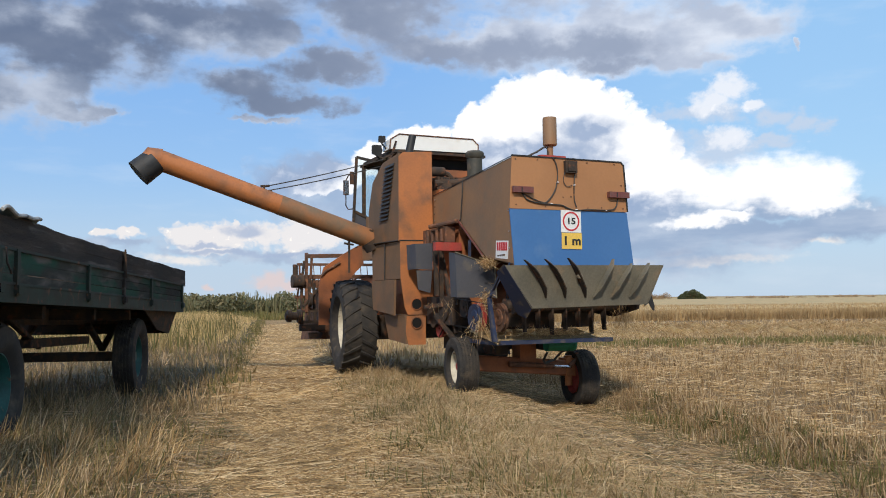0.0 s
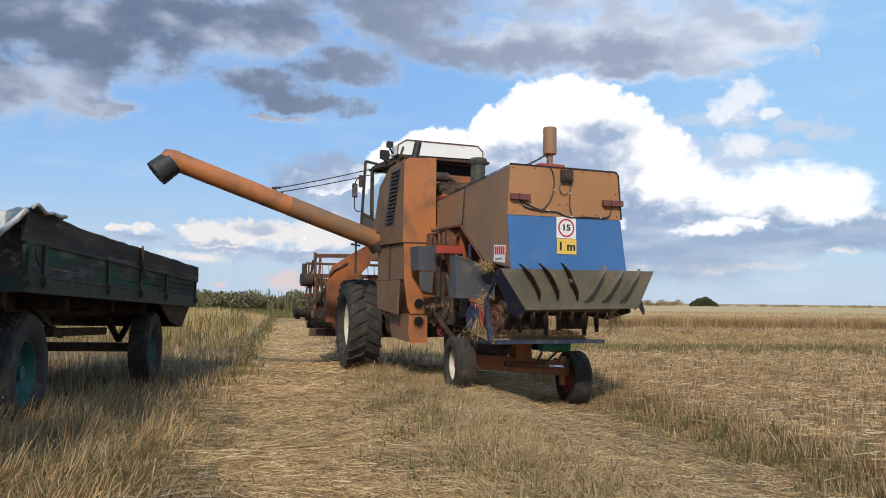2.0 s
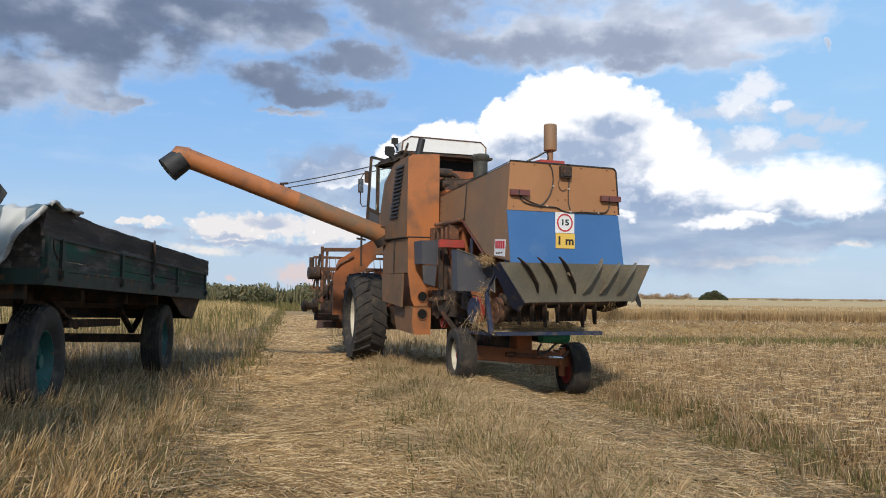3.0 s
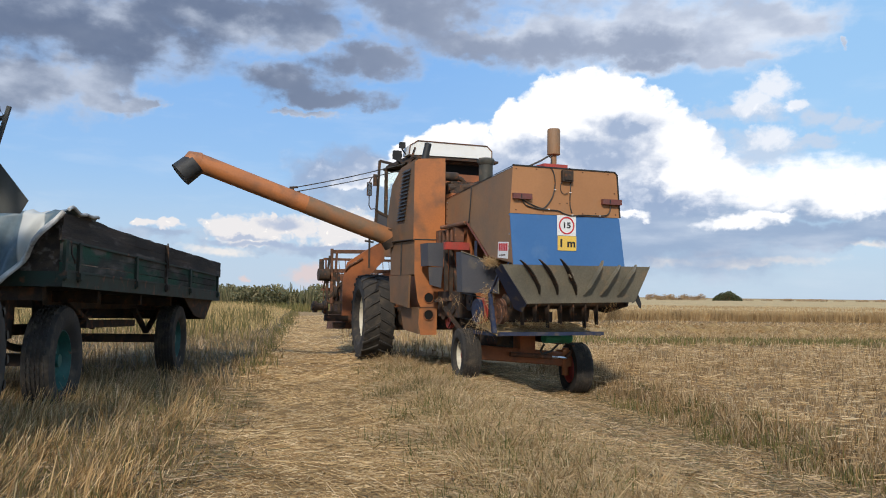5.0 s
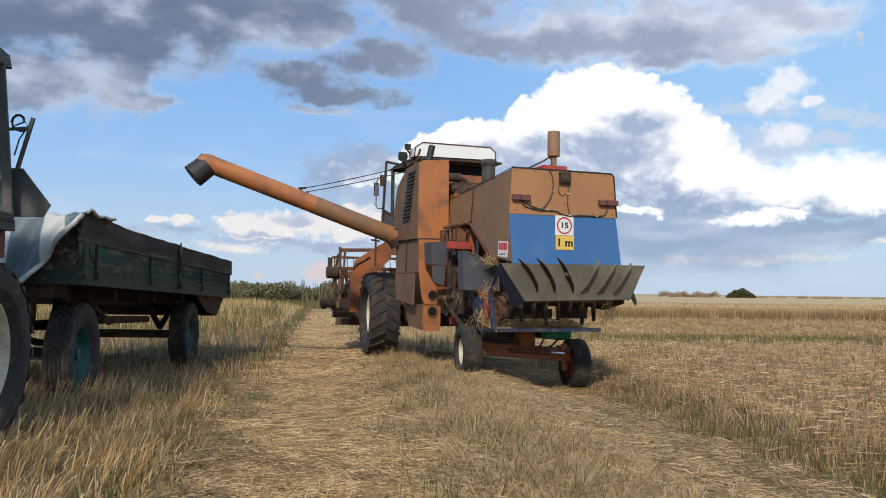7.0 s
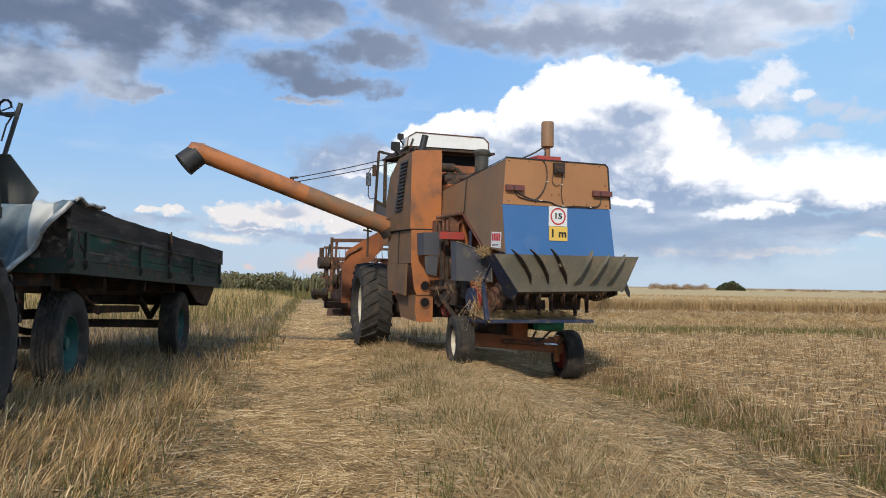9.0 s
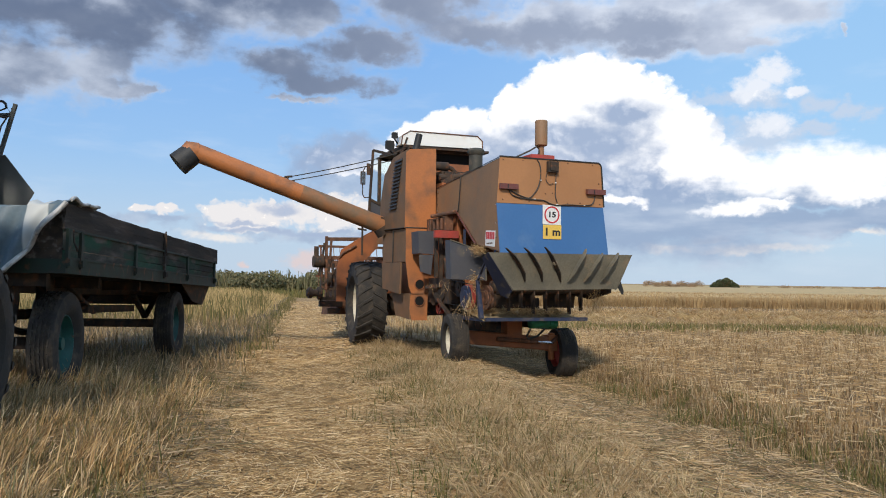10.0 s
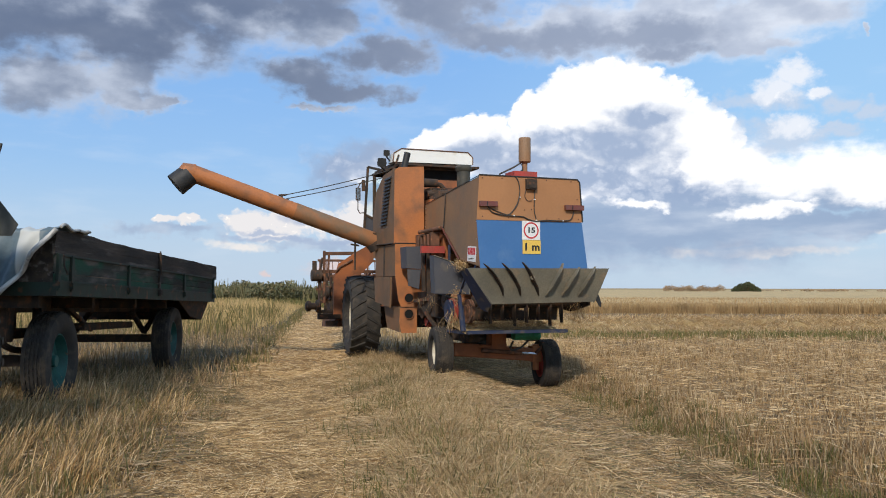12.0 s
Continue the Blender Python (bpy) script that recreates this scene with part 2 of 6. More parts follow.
# ---- materials ----
def material(name, colour, second, rough=0.6, metal=0.0, scale=6.0, fine=60.0, bump=0.15, lo=0.42, hi=0.62, third=None, third_at=(0.6, 0.7), spread=0.0, island=False, tone_range=0.28, grain_scale=(1, 1, 1)):
    """Two tones mixed by a broad noise, an optional third in patches, fine grain in tone and relief. spread: tone from piece to piece."""
    m = bpy.data.materials.new(name)
    m.use_nodes = True
    n, l = m.node_tree.nodes, m.node_tree.links
    b = n["Principled BSDF"]
    tc = n.new("ShaderNodeTexCoord")

    def noise_node(s, d, off=0):
        t = n.new("ShaderNodeTexNoise")
        t.inputs["Scale"].default_value, t.inputs["Detail"].default_value = s, d
        mp = n.new("ShaderNodeMapping")
        mp.inputs["Location"].default_value = (off, off * 1.7, -off)
        mp.inputs["Scale"].default_value = grain_scale
        l.new(tc.outputs["Object"], mp.inputs[0])
        l.new(mp.outputs[0], t.inputs["Vector"])
        return t.outputs["Fac"]

    def ranged(v, a, z):
        r = n.new("ShaderNodeMapRange")
        l.new(v, r.inputs[0])
        r.inputs[1].default_value, r.inputs[2].default_value = a, z
        return r.outputs[0]

    def mixed(f, a, z):
        x = n.new("ShaderNodeMix")
        x.data_type = "RGBA"
        for i, v in ((0, f), (6, a), (7, z)):
            if isinstance(v, tuple):
                x.inputs[i].default_value = (*v, 1)
            else:
                l.new(v, x.inputs[i])
        return x.outputs[2]
    broad, grain = noise_node(scale, 6), noise_node(fine, 4, 3.1)
    col = mixed(ranged(broad, lo, hi), colour, second)
    if third:
        col = mixed(ranged(noise_node(scale * 1.7, 8, 9.3), *third_at), col, third)
    hsv = n.new("ShaderNodeHueSaturation")
    l.new(col, hsv.inputs["Color"])
    tone = ranged(grain, 0.0, 1.0)
    mr = n.new("ShaderNodeMapRange")
    l.new(tone, mr.inputs[0])
    mr.inputs[3].default_value, mr.inputs[4].default_value = 1 - tone_range, 1 + tone_range
    val = mr.outputs[0]
    if spread:
        if island:
            src = n.new("ShaderNodeNewGeometry").outputs["Random Per Island"]
        else:
            src = n.new("ShaderNodeObjectInfo").outputs["Random"]
        sp = n.new("ShaderNodeMapRange")
        l.new(src, sp.inputs[0])
        sp.inputs[3].default_value, sp.inputs[4].default_value = 1 - spread, 1 + spread
        mu = n.new("ShaderNodeMath")
        mu.operation = "MULTIPLY"
        l.new(val, mu.inputs[0])
        l.new(sp.outputs[0], mu.inputs[1])
        val = mu.outputs[0]
    l.new(val, hsv.inputs["Value"])
    l.new(hsv.outputs[0], b.inputs["Base Color"])
    rr = n.new("ShaderNodeMapRange")
    l.new(broad, rr.inputs[0])
    rr.inputs[3].default_value, rr.inputs[4].default_value = max(0.05, rough - 0.12), min(1, rough + 0.15)
    l.new(rr.outputs[0], b.inputs["Roughness"])
    b.inputs["Metallic"].default_value = metal
    if bump:
        bp = n.new("ShaderNodeBump")
        bp.inputs["Strength"].default_value, bp.inputs["Distance"].default_value = bump, 0.01
        l.new(grain, bp.inputs["Height"])
        l.new(bp.outputs[0], b.inputs["Normal"])
    return m


RUST = (0.16, 0.065, 0.03)
DUST = (0.30, 0.22, 0.14)
orange = material("orange_paint", (0.47, 0.165, 0.050), (0.40, 0.145, 0.050), 0.55, 0, 1.8, 34, 0.06, third=(0.22, 0.105, 0.052), third_at=(0.50, 0.70), tone_range=0.16)
orange_rear = material("faded_orange_paint", (0.42, 0.195, 0.078), (0.37, 0.172, 0.070), 0.6, 0, 1.3, 30, 0.04, third=(0.31, 0.17, 0.085), third_at=(0.50, 0.82), tone_range=0.08)
brown = material("dusty_brown_paint", (0.275, 0.150, 0.072), (0.205, 0.130, 0.078), 0.65, 0, 1.5, 30, 0.06, third=(0.30, 0.135, 0.055), third_at=(0.54, 0.80), tone_range=0.12)
orange_dark = material("rusty_orange_paint", (0.36, 0.115, 0.036), (0.26, 0.09, 0.036), 0.65, 0, 2.4, 40, 0.12, third=(0.17, 0.075, 0.035), third_at=(0.50, 0.72), tone_range=0.18)
blue = material("blue_paint", (0.052, 0.155, 0.36), (0.062, 0.17, 0.38), 0.45, 0, 1.6, 30, 0.04, third=(0.13, 0.235, 0.40), third_at=(0.62, 0.85), tone_range=0.07)
blue_dark = material("dark_blue_paint", (0.016, 0.026, 0.065), (0.032, 0.035, 0.058), 0.6, 0, 4, 60, 0.12, third=(0.13, 0.10, 0.07), third_at=(0.56, 0.72), tone_range=0.15)
slate = material("blue_grey_sheet", (0.055, 0.060, 0.078), (0.075, 0.074, 0.082), 0.6, 0, 2, 40, 0.06, third=(0.17, 0.14, 0.10), third_at=(0.56, 0.80), tone_range=0.12)
drab = material("dusty_grey_steel", (0.20, 0.175, 0.125), (0.15, 0.135, 0.10), 0.6, 0.15, 3, 45, 0.12, third=(0.26, 0.19, 0.12), third_at=(0.56, 0.70))
iron = material("dark_rusty_iron", (0.036, 0.027, 0.021), (0.080, 0.048, 0.028), 0.8, 0.1, 7, 70, 0.3, third=RUST, third_at=(0.56, 0.68))
rust = material("rusty_steel", (0.17, 0.075, 0.04), (0.10, 0.055, 0.035), 0.8, 0.1, 8, 80, 0.3, third=(0.30, 0.13, 0.06), third_at=(0.55, 0.68))
black = material("black_rubber_and_plastic", (0.018, 0.018, 0.018), (0.030, 0.028, 0.026), 0.6, 0, 8, 80, 0.15)
tyre_mat = material("tyre_rubber", (0.026, 0.023, 0.020), (0.046, 0.038, 0.030), 0.85, 0, 5, 60, 0.25, third=(0.10, 0.076, 0.052), third_at=(0.52, 0.78))
rim_mat = material("cream_rim_paint", (0.62, 0.57, 0.44), (0.48, 0.42, 0.31), 0.55, 0, 6, 60, 0.1, third=RUST, third_at=(0.64, 0.72))
teal = material("teal_rim_paint", (0.02, 0.105, 0.09), (0.016, 0.07, 0.062), 0.55, 0, 6, 60, 0.12, third=RUST, third_at=(0.64, 0.72))
green_metal = material("bright_green_paint", (0.015, 0.24, 0.13), (0.02, 0.19, 0.11), 0.45, 0, 6, 60, 0.08, third=DUST, third_at=(0.66, 0.8))
red = material("red_paint", (0.42, 0.055, 0.04), (0.34, 0.06, 0.045), 0.5, 0, 5, 60, 0.1, third=(0.30, 0.11, 0.07), third_at=(0.6, 0.75))
white_paint = material("white_paint", (0.88, 0.87, 0.82), (0.85, 0.83, 0.77), 0.4, 0, 2, 12, 0.02, third=(0.74, 0.65, 0.50), third_at=(0.62, 0.9), tone_range=0.04)
lamp_red = material("dusty_red_lamp_glass", (0.17, 0.050, 0.040), (0.15, 0.065, 0.050), 0.35, 0, 8, 60, 0.05)
yellow = material("yellow_sign_paint", (0.80, 0.52, 0.09), (0.76, 0.49, 0.10), 0.5, 0, 6, 60, 0.02)
sign_white = material("white_sign_paint", (0.80, 0.79, 0.76), (0.74, 0.73, 0.70), 0.5, 0, 6, 60, 0.02)
sign_red = material("red_sign_paint", (0.55, 0.03, 0.035), (0.50, 0.03, 0.035), 0.5, 0, 6, 60, 0.02)
sign_black = material("black_sign_paint", (0.015, 0.015, 0.015), (0.02, 0.02, 0.02), 0.5, 0, 6, 60, 0.0)
brown_low = material("dirty_brown_paint", (0.185, 0.100, 0.048), (0.135, 0.085, 0.048), 0.7, 0, 2.0, 30, 0.08, third=(0.23, 0.105, 0.042), third_at=(0.50, 0.75), tone_range=0.14)
orange_dirty = material("dirty_orange_paint", (0.33, 0.140, 0.055), (0.21, 0.125, 0.065), 0.6, 0, 2.4, 30, 0.08, third=(0.20, 0.13, 0.075), third_at=(0.48, 0.66), tone_range=0.14)
plate_mat = material("dark_grey_green_sheet", (0.040, 0.045, 0.043), (0.055, 0.055, 0.050), 0.6, 0, 3, 40, 0.06, third=(0.10, 0.085, 0.06), third_at=(0.60, 0.80), tone_range=0.12)
filter_mat = material("grey_green_paint", (0.045, 0.043, 0.033), (0.075, 0.068, 0.05), 0.6, 0, 4, 50, 0.1, third=(0.15, 0.11, 0.07), third_at=(0.55, 0.75))
chaff = material("chaff", (0.46, 0.33, 0.165), (0.34, 0.24, 0.12), 0.95, 0, 9, 120, 0.9, third=(0.18, 0.12, 0.06), third_at=(0.55, 0.7))
wood_old = material("weathered_dark_plank", (0.026, 0.019, 0.014), (0.066, 0.046, 0.033), 0.95, 0, 3, 60, 0.6, third=(0.135, 0.115, 0.100), third_at=(0.55, 0.68), spread=0.35, tone_range=0.45, grain_scale=(3, 0.35, 3))
wood_green = material("flaking_green_plank", (0.008, 0.050, 0.028), (0.026, 0.026, 0.019), 0.92, 0, 2.0, 90, 0.45, lo=0.44, hi=0.56, third=(0.095, 0.082, 0.068), third_at=(0.52, 0.68), spread=0.35, tone_range=0.4, grain_scale=(2.2, 0.55, 2.2))
steel_green = material("dull_green_steel", (0.012, 0.030, 0.018), (0.026, 0.028, 0.019), 0.65, 0, 5, 60, 0.2, third=RUST, third_at=(0.60, 0.72))
# Near-black that paints the shade inside the holes and the cab.
inner_shade = material("inner_shade_black", (0.004, 0.004, 0.004), (0.006, 0.005, 0.004), 1.0, 0, 5, 40, 0.0)
tarp_mat = material("striped_tarpaulin", (0.075, 0.115, 0.14), (0.12, 0.16, 0.18), 0.5, 0, 3.0, 25, 0.15, third=(0.30, 0.29, 0.27), third_at=(0.60, 0.78))
tn, tl = tarp_mat.node_tree.nodes, tarp_mat.node_tree.links
stripe = tn.new("ShaderNodeTexWave")
stripe.wave_type, stripe.bands_direction = "BANDS", "X"
stripe.inputs["Scale"].default_value, stripe.inputs["Distortion"].default_value = 0.62, 1.6
stripe.inputs["Detail"].default_value, stripe.inputs["Detail Scale"].default_value = 3.0, 1.2
tl.new(tn["Texture Coordinate"].outputs["Object"], stripe.inputs["Vector"])
stripe_edge = tn.new("ShaderNodeMapRange")
stripe_edge.inputs[1].default_value, stripe_edge.inputs[2].default_value = 0.62, 0.70
tl.new(stripe.outputs["Fac"], stripe_edge.inputs[0])
stripe_mix = tn.new("ShaderNodeMix")
stripe_mix.data_type = "RGBA"
tl.new(stripe_edge.outputs[0], stripe_mix.inputs[0])
tl.new(tn["Hue/Saturation/Value"].outputs[0], stripe_mix.inputs[6])
stripe_mix.inputs[7].default_value = (0.50, 0.50, 0.47, 1)
tl.new(stripe_mix.outputs[2], tn["Principled BSDF"].inputs["Base Color"])
tarp_hem = material("pale_tarpaulin_hem", (0.52, 0.50, 0.46), (0.34, 0.33, 0.31), 0.6, 0, 9, 40, 0.25, third=(0.14, 0.14, 0.14), third_at=(0.58, 0.68))
chrome = material("worn_bright_steel", (0.6, 0.6, 0.6), (0.5, 0.5, 0.5), 0.25, 1.0, 8, 60, 0.02)
cable_mat = material("cable_black", (0.03, 0.028, 0.025), (0.06, 0.05, 0.04), 0.6, 0, 9, 60, 0.1)
glass = bpy.data.materials.new("clear_glass")
glass.use_nodes = True
gb = glass.node_tree.nodes["Principled BSDF"]
gb.inputs["Base Color"].default_value = (0.85, 0.92, 0.92, 1)
gb.inputs["Roughness"].default_value, gb.inputs["Transmission Weight"].default_value, gb.inputs["IOR"].default_value = 0.06, 1.0, 1.05


# ---- mesh helpers ----
def link_mesh(name, bm, mat, parent=None, smooth_faces=True, bevel=0.0):
    if bevel:
        sharp = [e for e in bm.edges if len(e.link_faces) == 2 and e.calc_face_angle(0) > 0.6]
        bmesh.ops.bevel(bm, geom=sharp, offset=bevel, segments=1, affect="EDGES", clamp_overlap=True)
    bmesh.ops.recalc_face_normals(bm, faces=bm.faces)
    me = bpy.data.meshes.new(name)
    bm.to_mesh(me)
    bm.free()
    me.materials.append(mat)
    if smooth_faces:
        me.shade_smooth()
        me.set_sharp_from_angle(angle=radians(35))
    ob = new(name, me)
    ob.parent = parent
    return ob


def part(name, bm, mat, parent, label="", bevel=0.0):
    ob = link_mesh(name, bm, mat, parent, True, bevel)
    return tagged(ob, label)


def thing(name, m, label, category, group="", kind=""):
    ob = new(name)
    ob.matrix_basis = m
    ob.empty_display_size = 0.2
    return tagged(ob, label, category, group, kind)


def nbm():
    return bmesh.new()


def box(bm, a, b, m=None):
    """An upright box from corner a to corner b."""
    vs = [bm.verts.new((x, y, z)) for x in (a[0], b[0]) for y in (a[1], b[1]) for z in (a[2], b[2])]
    for f in ((0, 1, 3, 2), (4, 6, 7, 5), (0, 4, 5, 1), (2, 3, 7, 6), (0, 2, 6, 4), (1, 5, 7, 3)):
        bm.faces.new([vs[i] for i in f])
    if m is not None:
        bmesh.ops.transform(bm, matrix=m, verts=vs)
    return bm


def beam(bm, p, q, w, h):
    """A bar of section w x h from p to q."""
    p, q = Vector(p), Vector(q)
    d = q - p
    m = Matrix.Translation(p) @ d.to_track_quat("Y", "Z").to_matrix().to_4x4()
    return box(bm, (-w / 2, 0, -h / 2), (w / 2, d.length, h / 2), m)


def prism(bm, pts, v):
    """A flat outline drawn out along v."""
    v = Vector(v)
    lo = [bm.verts.new(p) for p in pts]
    hi = [bm.verts.new(Vector(p) + v) for p in pts]
    bm.faces.new(lo)
    bm.faces.new(hi[::-1])
    for i in range(len(pts)):
        j = (i + 1) % len(pts)
        bm.faces.new((lo[i], lo[j], hi[j], hi[i]))
    return bm


def tube(bm, pts, r, n=10, caps=True):
    """A round bar through the points; r: a radius, or one for each point."""
    pts = [Vector(p) for p in pts]
    rings = []
    for i, p in enumerate(pts):
        d = (pts[min(i + 1, len(pts) - 1)] - pts[max(i - 1, 0)]).normalized()
        q = d.to_track_quat("Z", "Y")
        rad = r[i] if isinstance(r, (list, tuple)) else r
        rings.append([bm.verts.new(p + q @ Vector((rad * math.cos(k * math.tau / n), rad * math.sin(k * math.tau / n), 0))) for k in range(n)])
    for a, b in zip(rings, rings[1:]):
        for k in range(n):
            bm.faces.new((a[k], a[(k + 1) % n], b[(k + 1) % n], b[k]))
    if caps:
        bm.faces.new(rings[0][::-1])
        bm.faces.new(rings[-1])
    return bm


def flow(pts, n=6):
    """A smooth line through the points."""
    pts = [Vector(p) for p in pts]
    ext = [pts[0] * 2 - pts[1]] + pts + [pts[-1] * 2 - pts[-2]]
    out = []
    for a, b_, c_, d in zip(ext, ext[1:], ext[2:], ext[3:]):
        for i in range(n):
            t = i / n
            out.append(0.5 * (2 * b_ + (c_ - a) * t + (2 * a - 5 * b_ + 4 * c_ - d) * t * t + (3 * b_ - a - 3 * c_ + d) * t ** 3))
    return out + [pts[-1]]


def sag(p, q, drop, n=9):
    """Points of a cable that hangs from p to q."""
    p, q = Vector(p), Vector(q)
    return [p.lerp(q, i / (n - 1)) - Vector((0, 0, drop * 4 * (i / (n - 1)) * (1 - i / (n - 1)))) for i in range(n)]


def lathe(bm, prof, n=40, closed=False):
    """A profile of (x, r) turned about the x axis."""
    rings = [[bm.verts.new((x, r * math.cos(k * math.tau / n), r * math.sin(k * math.tau / n))) for k in range(n)] for x, r in prof]
    seq = list(zip(rings, rings[1:])) + ([(rings[-1], rings[0])] if closed else [])
    for a, b in seq:
        for k in range(n):
            bm.faces.new((a[k], a[(k + 1) % n], b[(k + 1) % n], b[k]))
    return bm


def lug_mesh(s, r, h):
    """One worn slanting bar of a farm tyre's tread, on the side s."""
    b = nbm()
    lo, hi = [], []
    for (px, pr), t in zip(((0.02, 0.965), (0.5, 0.965), (0.98, 0.93)), (0.0, 0.10, 0.235)):
        for arr, g, wd in ((lo, 0.0, 0.036), (hi, 0.032, 0.022)):
            for e in (-wd, wd):
                rr, ang = r * pr + g, t + e / r
                arr.append(b.verts.new((s * h * px, -rr * math.sin(ang), rr * math.cos(ang))))
    for a in (0, 2):
        b.faces.new((hi[a], hi[a + 1], hi[a + 3], hi[a + 2]))
        b.faces.new((lo[a], lo[a + 2], hi[a + 2], hi[a]))
        b.faces.new((lo[a + 1], hi[a + 1], hi[a + 3], lo[a + 3]))
    b.faces.new((lo[4], lo[5], hi[5], hi[4]))
    b.faces.new((lo[0], hi[0], hi[1], lo[1]))
    bmesh.ops.recalc_face_normals(b, faces=b.faces)
    me = bpy.data.meshes.new("lug")
    b.to_mesh(me)
    b.free()
    me.materials.append(tyre_mat)
    return me


def wheel(name, parent, at, r, w, rim_r, rim_material, lugs="road", out=-1, yaw=0, hub_material=None):
    """A wheel about the x axis at a place; out: the side on which its dish shows."""
    m = pose(*at, 0, 0, yaw)
    h = w / 2
    ty = nbm()
    lathe(ty, [(-h * 0.55, rim_r), (-h * 0.93, rim_r + (r - rim_r) * 0.25), (-h, rim_r + (r - rim_r) * 0.55), (-h * 0.9, r * 0.955), (-h * 0.72, r * 0.975),
               (h * 0.72, r * 0.975), (h * 0.9, r * 0.955), (h, rim_r + (r - rim_r) * 0.55), (h * 0.93, rim_r + (r - rim_r) * 0.25), (h * 0.55, rim_r)], 48, True)
    if lugs == "road":
        k, rows = 46, 5
        for j in range(rows):
            x0 = (-0.72 + 1.44 * j / rows) * h
            for i in range(k):
                a0 = (i + 0.5 * (j % 2)) * math.tau / k
                vs = []
                for g in (0.0, 0.012 * r / 0.4):
                    for x, e in ((x0 + 0.01, 0), (x0 + 1.44 * h / rows - 0.012, 0.02), (x0 + 1.44 * h / rows - 0.012, 0.8 * math.tau / k), (x0 + 0.01, 0.8 * math.tau / k - 0.02)):
                        rr = r * 0.973 + g
                        vs.append(ty.verts.new((x, rr * math.cos(a0 + e), rr * math.sin(a0 + e))))
                ty.faces.new(vs[4:8])
                for a in range(4):
                    ty.faces.new((vs[a], vs[(a + 1) % 4], vs[4 + (a + 1) % 4], vs[4 + a]))
    bmesh.ops.transform(ty, matrix=m, verts=ty.verts)
    wh = part(name, ty, tyre_mat, parent)
    if lugs == "farm":
        for s in (-1, 1):
            me = lug_mesh(s, r, h)
            for i in range(22):
                lug = new("lug", me)
                lug.parent = wh
                lug.matrix_basis = m @ Matrix.Rotation((i + (0.5 if s > 0 else 0)) * math.tau / 22, 4, "X")
    rb = nbm()
    o = out
    lathe(rb, [(o * h * 0.58, rim_r * 1.03), (o * h * 0.60, rim_r * 0.98), (o * h * 0.30, rim_r * 0.93), (-o * h * 0.15, rim_r * 0.86), (-o * h * 0.18, rim_r * 0.55),
               (o * h * 0.02, rim_r * 0.42), (o * h * 0.06, rim_r * 0.0001)], 36)
    lathe(rb, [(-o * h * 0.80, rim_r * 1.03), (-o * h * 0.84, rim_r * 0.98), (-o * h * 0.3, rim_r * 0.90), (-o * h * 0.2, rim_r * 0.0001)], 36)
    bmesh.ops.transform(rb, matrix=m, verts=rb.verts)
    part("rim", rb, rim_material, wh, "painted steel rim")
    hb = nbm()
    tube(hb, [(-o * h * 0.05, 0, 0), (o * h * 0.45, 0, 0)], rim_r * 0.22, 16)
    for i in range(6):
        a = i * math.tau / 6
        c0 = Vector((-o * h * 0.15, rim_r * 0.36 * math.cos(a), rim_r * 0.36 * math.sin(a)))
        tube(hb, [c0, c0 + Vector((o * h * 0.2, 0, 0))], rim_r * 0.045, 6)
    bmesh.ops.transform(hb, matrix=m, verts=hb.verts)
    part("hub", hb, hub_material or rim_material, wh)
    return wh


def writing(name, text, size, m, mat, parent, label):
    """Letters of the built-in font as a thin mesh in the plane of m."""
    cu = bpy.data.curves.new(name, "FONT")
    cu.body, cu.size, cu.extrude, cu.align_x, cu.align_y, cu.resolution_u = text, size, 0.001, "CENTER", "CENTER", 4
    cu.offset = size * 0.035
    tmp = bpy.data.objects.new(name, cu)
    me = bpy.data.meshes.new_from_object(tmp)
    bpy.data.objects.remove(tmp)
    me.materials.clear()
    me.materials.append(mat)
    me.transform(m)
    ob = new(name, me)
    ob.parent = parent
    return tagged(ob, label)


# ---- ground ----
SLOPE = -0.172                    # the track drifts to the left as it leads away


def step(a, b, v):
    t = np.clip((v - a) / (b - a), 0, 1)
    return t * t * (3 - 2 * t)


def across(x, y):
    """Distance to the right of the track's middle."""
    return (x - 0.01 - SLOPE * y) * 0.9855


def wave(x, y, s, seed):
    """A smooth uneven field of about -1 to 1 with waves some s metres long."""
    rng = np.random.RandomState(seed)
    v = 0
    for i in range(7):
        a, f, p = rng.rand() * 6.28, (0.6 + rng.rand() * 1.6) * 6.28 / s, rng.rand() * 6.28
        v = v + np.sin((x * np.cos(a) + y * np.sin(a)) * f + p) * (0.35 + 0.3 * rng.rand())
    return v / 1.9


def height(x, y):
    u = across(x, y)
    near = 1 - step(25, 60, np.hypot(x, y))
    h = 0.06 * step(0.75, 1.9, -u)
    h = h - 0.025 * np.exp(-((np.abs(u) - 0.05) / 0.5) ** 2)
    h = h + 0.05 * np.exp(-((u - 1.35) / 0.45) ** 2)
    dip = 1 - step(13.5, 16.5, y)
    h = h - (0.10 + 0.14 * dip) * step(2.5, 3.4, u) + 0.13 * dip * step(4.12, 4.5, u)
    h = h + 0.012 * wave(x, y, 0.55, 4) * near + 0.02 * wave(x, y, 2.3, 5) * near
    return h


def spaced(parts):
    out = []
    for a, b, s in parts:
        out += list(np.arange(a, b, s))
    return np.array(out + [parts[-1][1]])


